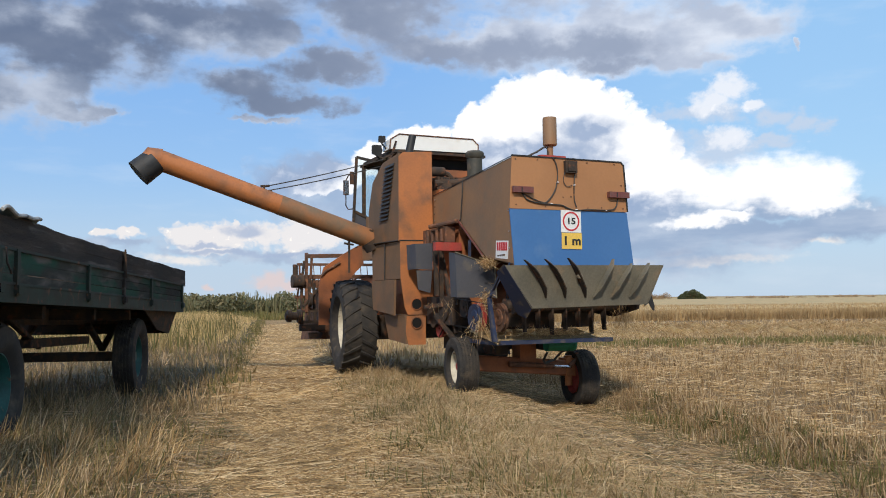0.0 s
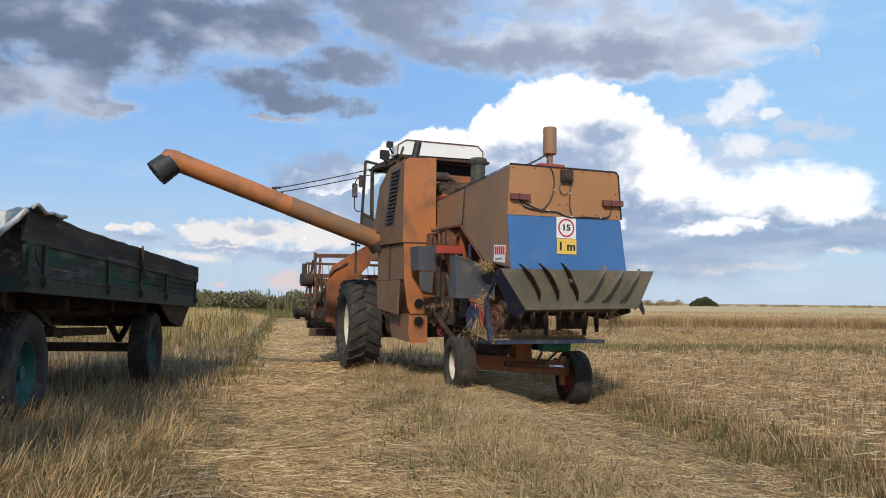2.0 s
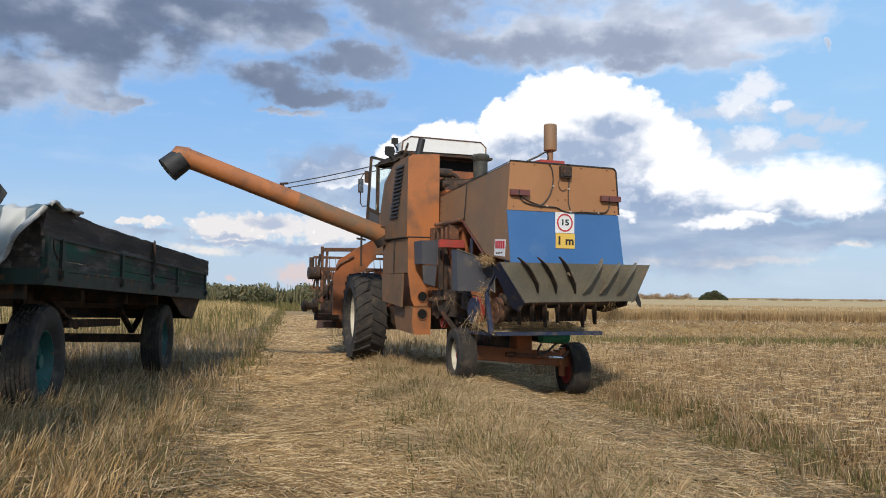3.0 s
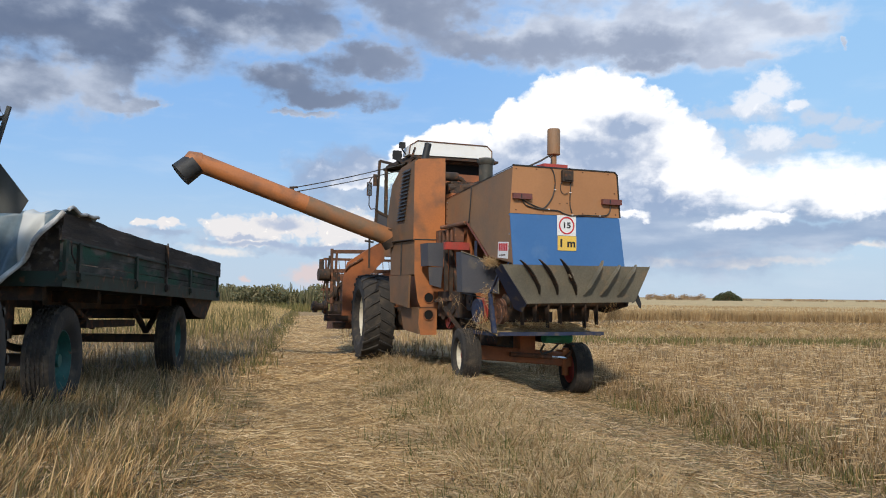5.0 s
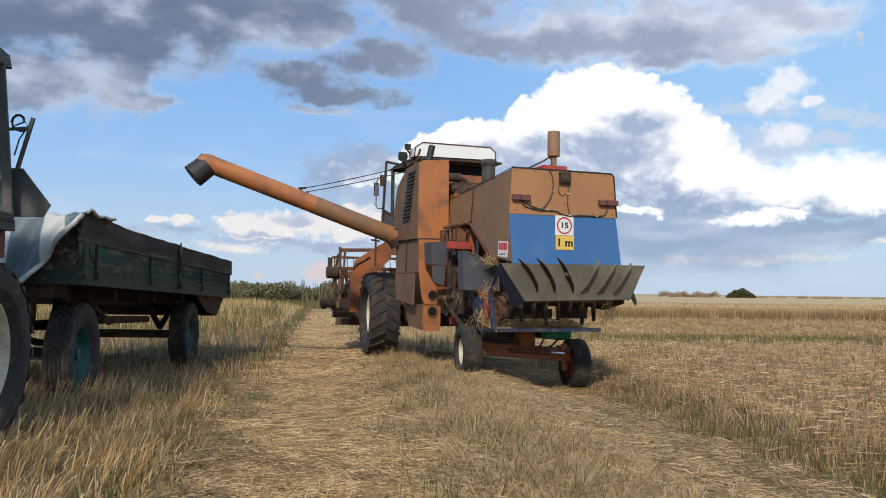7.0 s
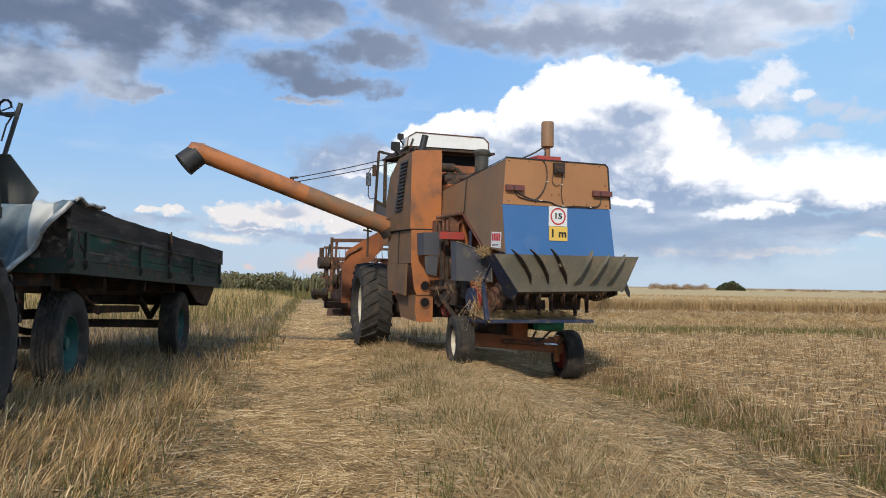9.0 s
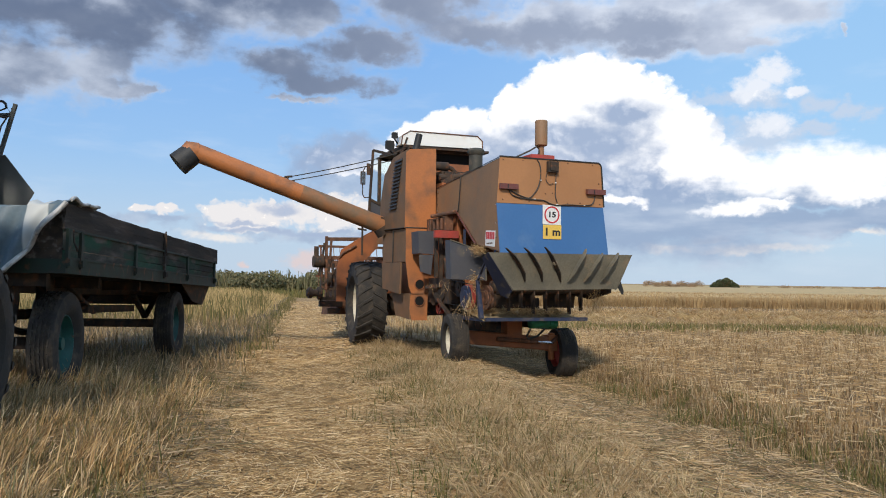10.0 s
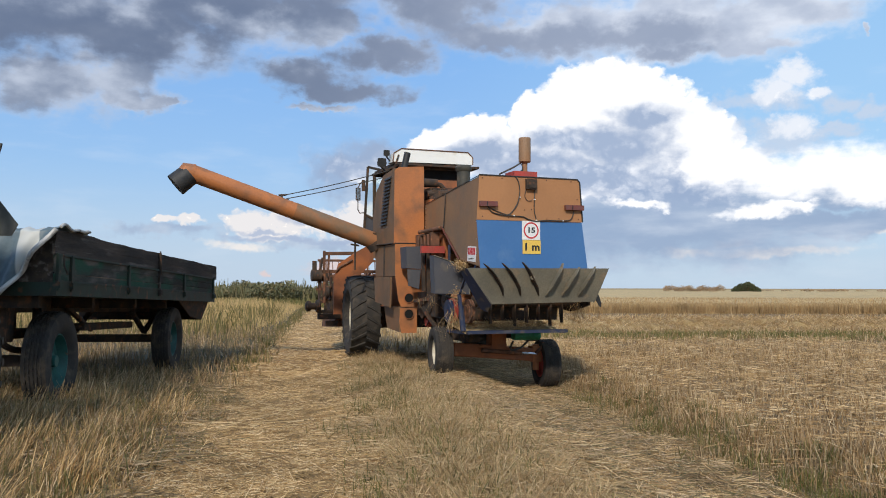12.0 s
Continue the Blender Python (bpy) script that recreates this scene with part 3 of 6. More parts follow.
gx = spaced([(-3000, -400, 200), (-400, -60, 20), (-60, -14, 2), (-14, -6, 0.4), (-6, 6, 0.10), (6, 16, 0.4), (16, 60, 2), (60, 400, 20), (400, 3000, 200)])
gy = spaced([(-2000, -200, 200), (-200, -12, 12), (-12, 2, 1), (2, 18, 0.10), (18, 34, 0.5), (34, 90, 3), (90, 400, 20), (400, 4200, 200)])
GX, GY = np.meshgrid(gx, gy)
GZ = height(GX, GY)
gv = np.stack([GX, GY, GZ], -1).reshape(-1, 3)
nx, ny = len(gx), len(gy)
idx = np.arange(nx * ny).reshape(ny, nx)
gf = np.stack([idx[:-1, :-1], idx[:-1, 1:], idx[1:, 1:], idx[1:, :-1]], -1).reshape(-1, 4)


def mesh_of(name, verts, faces, mat, parent=None, flat=False):
    """A mesh from arrays of places and of four-cornered faces."""
    me = bpy.data.meshes.new(name)
    me.vertices.add(len(verts))
    me.vertices.foreach_set("co", np.ascontiguousarray(verts, dtype=np.float32).ravel())
    k = faces.shape[1]
    me.loops.add(faces.size)
    me.loops.foreach_set("vertex_index", np.ascontiguousarray(faces, dtype=np.int32).ravel())
    me.polygons.add(len(faces))
    me.polygons.foreach_set("loop_start", np.arange(0, faces.size, k, dtype=np.int32))
    me.update(calc_edges=True)
    me.materials.append(mat)
    if not flat:
        me.shade_smooth()
    ob = new(name, me)
    ob.parent = parent
    return ob


def ground_material():
    m = bpy.data.materials.new("field_soil_and_straw")
    m.use_nodes = True
    n, l = m.node_tree.nodes, m.node_tree.links
    b = n["Principled BSDF"]
    tc = n.new("ShaderNodeTexCoord")
    sp = n.new("ShaderNodeSeparateXYZ")
    l.new(tc.outputs["Object"], sp.inputs[0])

    def mth(op, a, z):
        q = n.new("ShaderNodeMath")
        q.operation = op
        for i, v in enumerate((a, z)):
            if isinstance(v, (int, float)):
                q.inputs[i].default_value = v
            else:
                l.new(v, q.inputs[i])
        return q.outputs[0]

    def nz(s, d, rough=0.6, stretch=None):
        t = n.new("ShaderNodeTexNoise")
        t.inputs["Scale"].default_value, t.inputs["Detail"].default_value, t.inputs["Roughness"].default_value = s, d, rough
        if stretch:
            mp = n.new("ShaderNodeMapping")
            mp.inputs["Rotation"].default_value, mp.inputs["Scale"].default_value = (0, 0, stretch[0]), stretch[1:]
            l.new(tc.outputs["Object"], mp.inputs[0])
            l.new(mp.outputs[0], t.inputs["Vector"])
        else:
            l.new(tc.outputs["Object"], t.inputs["Vector"])
        return t.outputs["Fac"]

    def rg(v, a, z):
        r = n.new("ShaderNodeMapRange")
        r.interpolation_type = "SMOOTHSTEP"
        l.new(v, r.inputs[0])
        r.inputs[1].default_value, r.inputs[2].default_value = a, z
        return r.outputs[0]

    def mx(f, a, z):
        x = n.new("ShaderNodeMix")
        x.data_type = "RGBA"
        for i, v in ((0, f), (6, a), (7, z)):
            if isinstance(v, tuple):
                x.inputs[i].default_value = (*v, 1)
            else:
                l.new(v, x.inputs[i])
        return x.outputs[2]
    u = mth("ADD", mth("SUBTRACT", sp.outputs[0], 0.01), mth("MULTIPLY", sp.outputs[1], -SLOPE))
    uw = mth("ADD", u, mth("MULTIPLY", mth("SUBTRACT", nz(1.6, 5), 0.5), 0.9))
    fibres = mth("MAXIMUM", nz(60, 6, 0.75, (0.6, 1.0, 0.35, 1.0)), nz(64, 6, 0.75, (-0.9, 0.4, 1.0, 1.0)))
    straw = mx(rg(fibres, 0.46, 0.66), (0.247, 0.148, 0.058), (0.556, 0.352, 0.144))
    soil = mx(rg(nz(3.0, 8), 0.35, 0.65), (0.066, 0.045, 0.021), (0.165, 0.109, 0.048))
    weed = mx(rg(nz(9, 6), 0.4, 0.62), (0.085, 0.062, 0.026), (0.066, 0.064, 0.021))
    straw = mx(mth("MULTIPLY", rg(nz(1.5, 7, 0.65), 0.48, 0.66), 0.55), straw, soil)
    left_side = rg(uw, -0.72, -1.02)
    col = mx(left_side, straw, mx(rg(nz(0.7, 5), 0.45, 0.6), soil, weed))
    ridge = mth("MULTIPLY", rg(uw, 0.55, 0.9), mth("SUBTRACT", 1.0, rg(uw, 2.0, 2.5)))
    col = mx(mth("MULTIPLY", ridge, 0.7), col, mx(rg(nz(1.1, 5), 0.42, 0.58), soil, weed))
    field = rg(uw, 4.0, 4.4)
    stubble = mx(rg(nz(34, 6, 0.75), 0.42, 0.60), (0.150, 0.092, 0.036), (0.400, 0.255, 0.110))
    stubble = mx(rg(nz(1.1, 7, 0.7), 0.44, 0.60), stubble, (0.130, 0.080, 0.032))
    col = mx(mth("MULTIPLY", field, 0.9), col, stubble)
    far = rg(sp.outputs[1], 60.0, 200.0)
    col = mx(far, col, (0.371, 0.252, 0.108))
    l.new(col, b.inputs["Base Color"])
    b.inputs["Roughness"].default_value = 0.9
    bp = n.new("ShaderNodeBump")
    bp.inputs["Strength"].default_value, bp.inputs["Distance"].default_value = 0.7, 0.03
    l.new(fibres, bp.inputs["Height"])
    l.new(bp.outputs[0], b.inputs["Normal"])
    return m


ground = mesh_of("ground", gv, gf, ground_material())
tagged(ground, "stubble field with a trodden straw-covered farm track", "ground", kind="structure")


# ---- combine harvester ----
combine = thing("combine_harvester", pose(0.982, 12.351, 0.018, 0, 0, 22.02),
                "old orange and blue combine harvester on the track, auger swung out", "combine harvester")


def rear_plate(bm, pts, y, t=0.012):
    """A sheet that faces backwards: outline of (x, z) at y."""
    return prism(bm, [(x, y, z) for x, z in pts], (0, -t, 0))


def side_plate(bm, pts, x, t=0.012):
    return prism(bm, [(x, y, z) for y, z in pts], (-t, 0, 0))


# straw hood
b = nbm()
prism(b, [(-0.735, y, z) for y, z in ((-1.085, 2.88), (1.27, 2.68), (1.30, 2.20), (0.37, 2.24), (0.05, 2.02), (-0.40, 1.72), (-1.085, 1.60))], (1.56, 0, 0))
hood = part("straw_hood", b, brown, combine, "dusty brown sheet-metal straw hood", 0.012)
b = nbm()
rear_plate(b, [(-0.745, 2.89), (0.79, 2.89), (0.835, 2.85), (0.88, 2.268), (-0.785, 2.262)], -1.088)
upper = part("rear_panel", b, orange_rear, combine, "faded orange upper rear panel", 0.004)
b = nbm()
rear_plate(b, [(-0.785, 2.262), (0.88, 2.262), (0.985, 1.50), (-0.72, 1.50)], -1.082)
part("rear_panel", b, blue, combine, "bright blue lower rear panel", 0.004)
b = nbm()
prism(b, [(0.825, -1.08, 2.85), (0.87, -1.08, 2.268), (0.975, -1.08, 1.50), (0.825, -1.08, 1.50)], (0, 1.2, 0))
part("side_skirt", b, blue, combine, "", 0.006)
b = nbm()
side_plate(b, [(-1.08, 2.235), (0.42, 2.20), (0.36, 2.235), (0.05, 2.02), (-0.40, 1.72), (-1.08, 1.62)], -0.737, 0.010)
part("side_panel", b, brown, combine, "", 0.003)
b = nbm()
beam(b, (-0.75, -1.10, 2.895), (0.80, -1.10, 2.895), 0.02, 0.016)
beam(b, (0.80, -1.10, 2.895), (0.842, -1.10, 2.855), 0.02, 0.016)
beam(b, (0.842, -1.10, 2.855), (0.888, -1.10, 2.27), 0.016, 0.02)
beam(b, (-0.742, -1.10, 2.889), (-0.742, 1.27, 2.689), 0.010, 0.008)
part("edge_trim", b, black, combine, "dark rubber edge trim")
b = nbm()
tube(b, [(-0.752, 0.25, 2.78), (-0.756, 0.27, 2.55), (-0.752, 0.33, 2.27), (-0.75, 0.40, 2.22)], 0.009, 8)
part("seam", b, cable_mat, hood, "black rubber seam")
for y, z in ((1.20, 2.62), (1.21, 2.52), (1.22, 2.42), (1.22, 2.32), (1.0, 2.235), (0.75, 2.24), (0.5, 2.245), (-1.0, 2.25), (-1.02, 2.0), (-1.02, 1.8)):
    part("rivet", tube(nbm(), [(-0.742, y, z), (-0.756, y, z)], 0.012, 6), chrome, hood, "bright rivet head")
for x, z in ((-0.70, 2.85), (-0.4, 2.86), (0.3, 2.86), (0.7, 2.86), (0.80, 2.6), (-0.70, 2.31), (-0.3, 2.30), (0.3, 2.30), (0.5, 2.31), (0.82, 2.31), (-0.05, 2.42), (0.06, 2.43)):
    part("screw", tube(nbm(), [(x, -1.098, z), (x, -1.108, z)], 0.009, 6), rust, upper, "rusty screw head")
for x0, x1, z0 in ((-0.755, -0.49, 2.44), (0.59, 0.885, 2.43)):
    b = nbm()
    box(b, (x0, -1.16, z0 + 0.010), (x1, -1.10, z0 + 0.082))
    lamp = part("tail_lamp", b, lamp_red, combine, "dusty red tail lamp", 0.012)
    b = nbm()
    box(b, (x0 + 0.10, -1.163, z0 + 0.018), (x0 + 0.115, -1.158, z0 + 0.074))
    part("divider", b, black, lamp)
b = nbm()
box(b, (-0.035, -1.16, 2.715), (0.125, -1.10, 2.865))
box(b, (-0.01, -1.175, 2.735), (0.10, -1.155, 2.845))
socket = part("trailer_socket", b, iron, combine, "dark green-black socket box", 0.02)
b = nbm()
tube(b, sag((-0.60, -1.115, 2.44), (-0.10, -1.115, 2.325), 0.035), 0.007, 6)
tube(b, flow([(-0.62, -1.112, 2.45), (-0.55, -1.115, 2.37), (-0.35, -1.115, 2.33), (-0.1, -1.115, 2.325), (0.0, -1.115, 2.29), (0.12, -1.115, 2.265), (0.3, -1.115, 2.28), (0.6, -1.115, 2.285), (0.70, -1.115, 2.32), (0.74, -1.115, 2.43)]), 0.0079, 6)
tube(b, flow([(-0.2, -1.112, 2.90), (-0.15, -1.115, 2.82), (-0.13, -1.115, 2.68), (-0.17, -1.115, 2.50), (-0.28, -1.115, 2.36), (-0.38, -1.115, 2.335)]), 0.0079, 6)
tube(b, flow([(0.09, -1.112, 2.90), (0.13, -1.115, 2.88), (0.115, -1.115, 2.75), (0.10, -1.115, 2.55), (0.10, -1.115, 2.40), (0.13, -1.115, 2.30)]), 0.0073, 6)
tube(b, flow([(-0.03, -1.115, 2.72), (-0.05, -1.115, 2.62), (0.0, -1.115, 2.55), (0.07, -1.115, 2.57)]), 0.0046, 6)
part("wiring", b, cable_mat, combine, "black wiring clipped to the rear panel")
for x, z in ((-0.13, 2.60), (0.105, 2.575), (-0.22, 2.335), (0.13, 2.275), (0.56, 2.28)):
    part("clip", box(nbm(), (x - 0.012, -1.125, z - 0.005), (x + 0.012, -1.10, z + 0.005)), sign_white, combine, "white cable clip")
b = nbm()
rear_plate(b, [(-0.09, 2.265), (0.195, 2.265), (0.195, 1.995), (-0.09, 1.995)], -1.102, 0.004)
plate = part("sign_plate", b, sign_white, combine, "white speed-limit sticker")
b = nbm()
lathe(b, [(0, 0.098), (0.003, 0.098), (0.003, 0.118), (0, 0.118)], 40, True)
bmesh.ops.transform(b, matrix=pose(0.0525, -1.1065, 2.13, 0, 0, -90), verts=b.verts)
part("ring", b, sign_red, plate, "red ring")
writing("number", "15", 0.105, pose(0.0525, -1.1075, 2.13, 90, 0, 0) @ Matrix.Diagonal((1.25, 1, 1, 1)), sign_black, plate, "black figures")
b = nbm()
rear_plate(b, [(-0.08, 1.990), (0.205, 1.990), (0.205, 1.795), (-0.08, 1.795)], -1.098, 0.004)
plate = part("sign_plate", b, yellow, combine, "yellow overhang sign")
writing("number", "1 m", 0.145, pose(0.062, -1.1035, 1.89, 90, 0, 0) @ Matrix.Diagonal((1.15, 1, 1, 1)), sign_black, plate, "black letters")
b = nbm()
side_plate(b, [(-0.99, 1.89), (-0.68, 1.91), (-0.66, 1.70), (-0.97, 1.67)], -0.748, 0.004)
plate = part("maker_plate", b, sign_white, combine, "weathered white and red maker plate")
b = nbm()
for i in range(5):
    y0 = -0.965 + i * 0.056
    box(b, (-0.7545, y0, 1.775 + 0.003 * i), (-0.7515, y0 + 0.044, 1.875 + 0.003 * i))
part("bar", b, sign_red, plate, "red bars")
b = nbm()
for i in range(4):
    y0 = -0.90 + i * 0.05
    box(b, (-0.7545, y0, 1.715), (-0.7515, y0 + 0.035, 1.735))
part("bar", b, iron, plate)
b = nbm()
beam(b, (-0.765, 0.40, 2.26), (-0.765, -0.36, 1.73), 0.016, 0.022)
part("brace", b, lamp_red, combine, "rusty red diagonal brace")
b = nbm()
beam(b, (-0.775, 0.02, 1.96), (-0.775, 0.02, 1.62), 0.03, 0.03)
part("brace", b, blue_dark, combine)

# engine deck
b = nbm()
box(b, (-0.62, 0.5, 0.95), (0.62, 3.5, 2.22))
box(b, (-0.70, 0.5, 1.3), (0.70, 3.0, 2.15))
part("thresher_body", b, orange_dark, combine, "rusty orange threshing body", 0.02)
b = nbm()
box(b, (-0.68, 1.2, 2.2), (0.80, 2.75, 2.78))
box(b, (-0.45, 2.45, 2.7), (0.75, 2.75, 3.28))
part("engine_deck", b, orange_dark, combine, "", 0.015)
b = nbm()
box(b, (-0.55, 1.55, 2.75), (-0.05, 2.3, 3.02))
for i in range(6):
    tube(b, [(-0.5 + i * 0.08, 1.50, 2.80), (-0.5 + i * 0.08, 1.50, 3.0)], 0.03, 8)
tube(b, [(-0.62, 1.5, 2.9), (-0.3, 1.45, 2.92), (0.0, 1.45, 2.98)], 0.06, 10)
tube(b, [(-0.45, 1.52, 2.86), (-0.5, 1.42, 2.86)], 0.11, 14)
part("engine", b, iron, combine, "oily dark engine", 0.01)
b = nbm()
tube(b, [(-0.66, 1.8, 3.13), (-0.34, 1.8, 3.13)], 0.075, 16)
tube(b, [(-0.34, 1.8, 3.12), (-0.27, 1.8, 3.10), (-0.20, 1.8, 3.03), (-0.18, 1.8, 2.9)], 0.04, 10)
part("muffler", b, iron, combine, "dark rusty muffler and pipe")
b = nbm()
tube(b, [(0.04, 1.5, 2.75), (0.04, 1.5, 3.33)], 0.115, 20)
tube(b, [(0.04, 1.5, 3.31), (0.04, 1.5, 3.35), (0.04, 1.5, 3.39), (0.04, 1.5, 3.42)], [0.12, 0.145, 0.145, 0.12], 20)
tube(b, [(0.08, 1.6, 3.02), (0.3, 1.7, 3.06), (0.7, 1.7, 3.06)], 0.07, 12)
part("air_filter", b, filter_mat, combine, "grey-green air filter canister")
b = nbm()
box(b, (0.05, 1.1, 3.04), (0.70, 2.0, 3.09))
box(b, (0.1, 1.2, 2.7), (0.65, 1.9, 3.04))
part("radiator_housing", b, filter_mat, combine, "", 0.01)
b = nbm()
box(b, (0.42, 0.1, 2.75), (0.88, 0.65, 3.06))
part("cleaner_base", b, orange_dark, combine, "", 0.02)
b = nbm()
box(b, (0.33, 0.05, 3.06), (0.73, 0.40, 3.155))
part("cover", b, red, combine, "bright red cover box", 0.015)
b = nbm()
tube(b, [(0.63, 0.3, 3.15), (0.63, 0.3, 3.36)], 0.045, 12)
tube(b, [(0.63, 0.3, 3.335), (0.63, 0.3, 3.345), (0.63, 0.3, 3.72), (0.63, 0.3, 3.735)], [0.085, 0.098, 0.098, 0.09], 24)
part("pre_cleaner", b, brown, combine, "brown air pre-cleaner cylinder on a stem")
b = nbm()
tube(b, [(0.16, 0.4, 3.0), (0.22, 0.35, 3.14), (0.42, 0.3, 3.24), (0.55, 0.3, 3.32), (0.60, 0.3, 3.28), (0.56, 0.25, 3.19), (0.44, 0.2, 3.14)], 0.014, 8)
part("hose", b, cable_mat, combine, "black hose")

# side tower with louvres
b = nbm()
prism(b, [(-1.265, y, z) for y, z in ((1.3, 3.28), (1.95, 3.24), (2.42, 3.0), (2.62, 2.55), (2.55, 2.04), (1.3, 2.04))], (0.52, 0, 0))
tower = part("side_tower", b, brown_low, combine, "tall dusty brown side cladding", 0.015)
b = nbm()
rear_plate(b, [(-1.262, 3.24), (-1.20, 3.30), (-0.755, 3.335), (-0.745, 2.045), (-1.27, 2.035)], 1.302, 0.012)
part("rear_panel", b, orange, tower, "bright orange rear sheet", 0.004)
for i in range(14):
    b = nbm()
    z = 3.17 - i * 0.058
    y0 = 1.46 + i * 0.020
    prism(b, [(-1.266, y0, z), (-1.266, y0, z - 0.036), (-1.295, y0, z - 0.046), (-1.295, y0, z - 0.038)], (0, 0.36, 0))
    part("louvre", b, black, tower)
b = nbm()
prism(b, [(-1.245, y, z) for y, z in ((1.31, 2.03), (2.52, 2.03), (2.50, 1.50), (1.31, 1.50))], (0.48, 0, 0))
lower = part("side_panel", b, brown_low, combine, "dusty brown lower side panel", 0.01)
b = nbm()
prism(b, [(-1.29, y, z) for y, z in ((1.42, 1.49), (2.42, 1.49), (2.36, 1.06), (1.46, 0.98))], (0.03, 0, 0))
part("side_flap", b, brown_low, combine, "", 0.006)
b = nbm()
rear_plate(b, [(-1.25, 2.028), (-0.745, 2.038), (-0.755, 0.99), (-1.14, 0.99), (-1.19, 1.10), (-1.245, 1.5)], 1.30, 0.012)
part("rear_panel", b, orange, lower, "orange rear sheet with a round hole", 0.004)
b = nbm()
prism(b, [(-1.17, y, z) for y, z in ((1.31, 0.985), (2.2, 0.985), (2.0, 0.62), (1.31, 0.58))], (0.30, 0, 0))
elev = part("elevator_foot", b, brown_low, combine, "", 0.01)
b = nbm()
rear_plate(b, [(-1.15, 0.975), (-0.865, 0.98), (-0.87, 0.565), (-1.13, 0.565), (-1.17, 0.75)], 1.305, 0.012)
part("rear_panel", b, orange, elev, "clean orange foot plate", 0.004)
for z in (1.14, 0.875):
    # A flat near-black disc puts the hole's inner shade into colour.
    b = tube(nbm(), [(-1.01, 1.292, z), (-1.01, 1.278, z)], 0.074, 24)
    part("hole", b, inner_shade, lower, "near-black disc for the shade in a round hole")
    b = lathe(nbm(), [(0, 0.074), (0.018, 0.074), (0.018, 0.085), (0, 0.085)], 24, True)
    bmesh.ops.transform(b, matrix=pose(-1.01, 1.289, z, 0, 0, -90), verts=b.verts)
    part("collar", b, orange_dark, lower)
b = nbm()
tube(b, [(-1.09, 1.36, 3.24), (-1.07, 1.36, 3.34), (-1.02, 1.36, 3.56)], [0.062, 0.055, 0.055], 16)
part("exhaust_pipe", b, black, combine, "sooty black exhaust pipe")
b = nbm()
tube(b, [(-1.275, 1.34, 2.04), (-1.275, 2.5, 2.06)], 0.010, 6)
tube(b, [(-1.262, 1.288, 2.04), (-0.75, 1.288, 2.045)], 0.010, 6)
tube(b, [(-1.258, 1.9, 2.02), (-1.25, 1.95, 1.2)], 0.012, 6)
part("seam", b, cable_mat, tower)

# cab with its roof and open door
b = nbm()
prism(b, [(x, 2.75, z) for x, z in ((-0.86, 3.62), (0.72, 3.64), (0.72, 3.78), (0.62, 3.87), (-0.70, 3.87), (-0.84, 3.78))], (0, 0.34, 0))
roof = part("cab_roof", b, white_paint, combine, "white upright roof panel with a thin rim", 0.008)
b = nbm()
tube(b, [(-0.86, 2.745, 3.62), (-0.84, 2.745, 3.78), (-0.70, 2.745, 3.87), (0.62, 2.745, 3.87), (0.72, 2.745, 3.78), (0.72, 2.745, 3.64)], 0.011, 6)
part("rim", b, rust, roof, "thin dark rusty rim")
b = nbm()
box(b, (-0.80, 2.72, 3.565), (0.84, 4.45, 3.605))
box(b, (-0.74, 3.15, 3.60), (0.72, 4.45, 3.66))
part("roof_gutter", b, iron, combine, "", 0.006)
b = nbm()
for x, y in ((-0.78, 2.95), (0.66, 2.95), (-0.78, 4.3), (0.66, 4.3)):
    beam(b, (x, y, 2.1), (x, y, 3.6), 0.06, 0.06)
beam(b, (-0.78, 2.95, 3.56), (0.66, 2.95, 3.56), 0.06, 0.06)
beam(b, (-0.78, 4.3, 3.56), (0.66, 4.3, 3.56), 0.06, 0.06)
part("cab_frame", b, iron, combine, "", 0.006)
b = nbm()
box(b, (-0.78, 2.9, 1.9), (0.68, 4.4, 2.65))
part("cab_base", b, brown, combine, "", 0.02)
# Added black sheet that stands in for the shade inside the cab.
part("rear_wall", box(nbm(), (-0.75, 2.96, 2.64), (0.63, 2.99, 3.53)), inner_shade, combine, "added black sheet for the shade inside the cab")
for a, c in (((-0.74, 4.31, 2.66), (0.62, 4.318, 3.52)), ((0.66, 3.0, 2.66), (0.668, 4.27, 3.52))):
    g = part("window_pane", box(nbm(), a, c), glass, combine, "clear cab glass")
    g.visible_shadow = False
b = nbm()
for p, q in (((-1.02, 4.2, 2.30), (-0.945, 4.2, 3.71)), ((-0.945, 4.2, 3.71), (-0.52, 4.2, 3.64)), ((-0.52, 4.2, 3.64), (-0.55, 4.2, 2.35)), ((-1.0, 4.2, 2.76), (-0.55, 4.2, 2.55))):
    beam(b, p, q, 0.035, 0.045)
door = part("cab_door", b, iron, combine, "open glazed cab door")
b = nbm()
prism(b, [(-0.995, 4.2, 2.76), (-0.945, 4.2, 3.70), (-0.53, 4.2, 3.63), (-0.55, 4.2, 2.56)], (0, 0.006, 0))
g = part("pane", b, glass, door, "clear glass")
g.visible_shadow = False
b = nbm()
prism(b, [(-1.015, 4.2, 2.32), (-0.995, 4.2, 2.75), (-0.55, 4.2, 2.55), (-0.55, 4.2, 2.36)], (0, 0.012, 0))
part("door_panel", b, slate, door)
b = nbm()
box(b, (-1.20, 4.13, 3.03), (-1.11, 4.17, 3.28))
mir = part("wing_mirror", b, iron, combine, "square wing mirror on a bent bracket", 0.012)
b = nbm()
box(b, (-1.19, 4.124, 3.045), (-1.12, 4.128, 3.265))
part("mirror_glass", b, chrome, mir)
b = nbm()
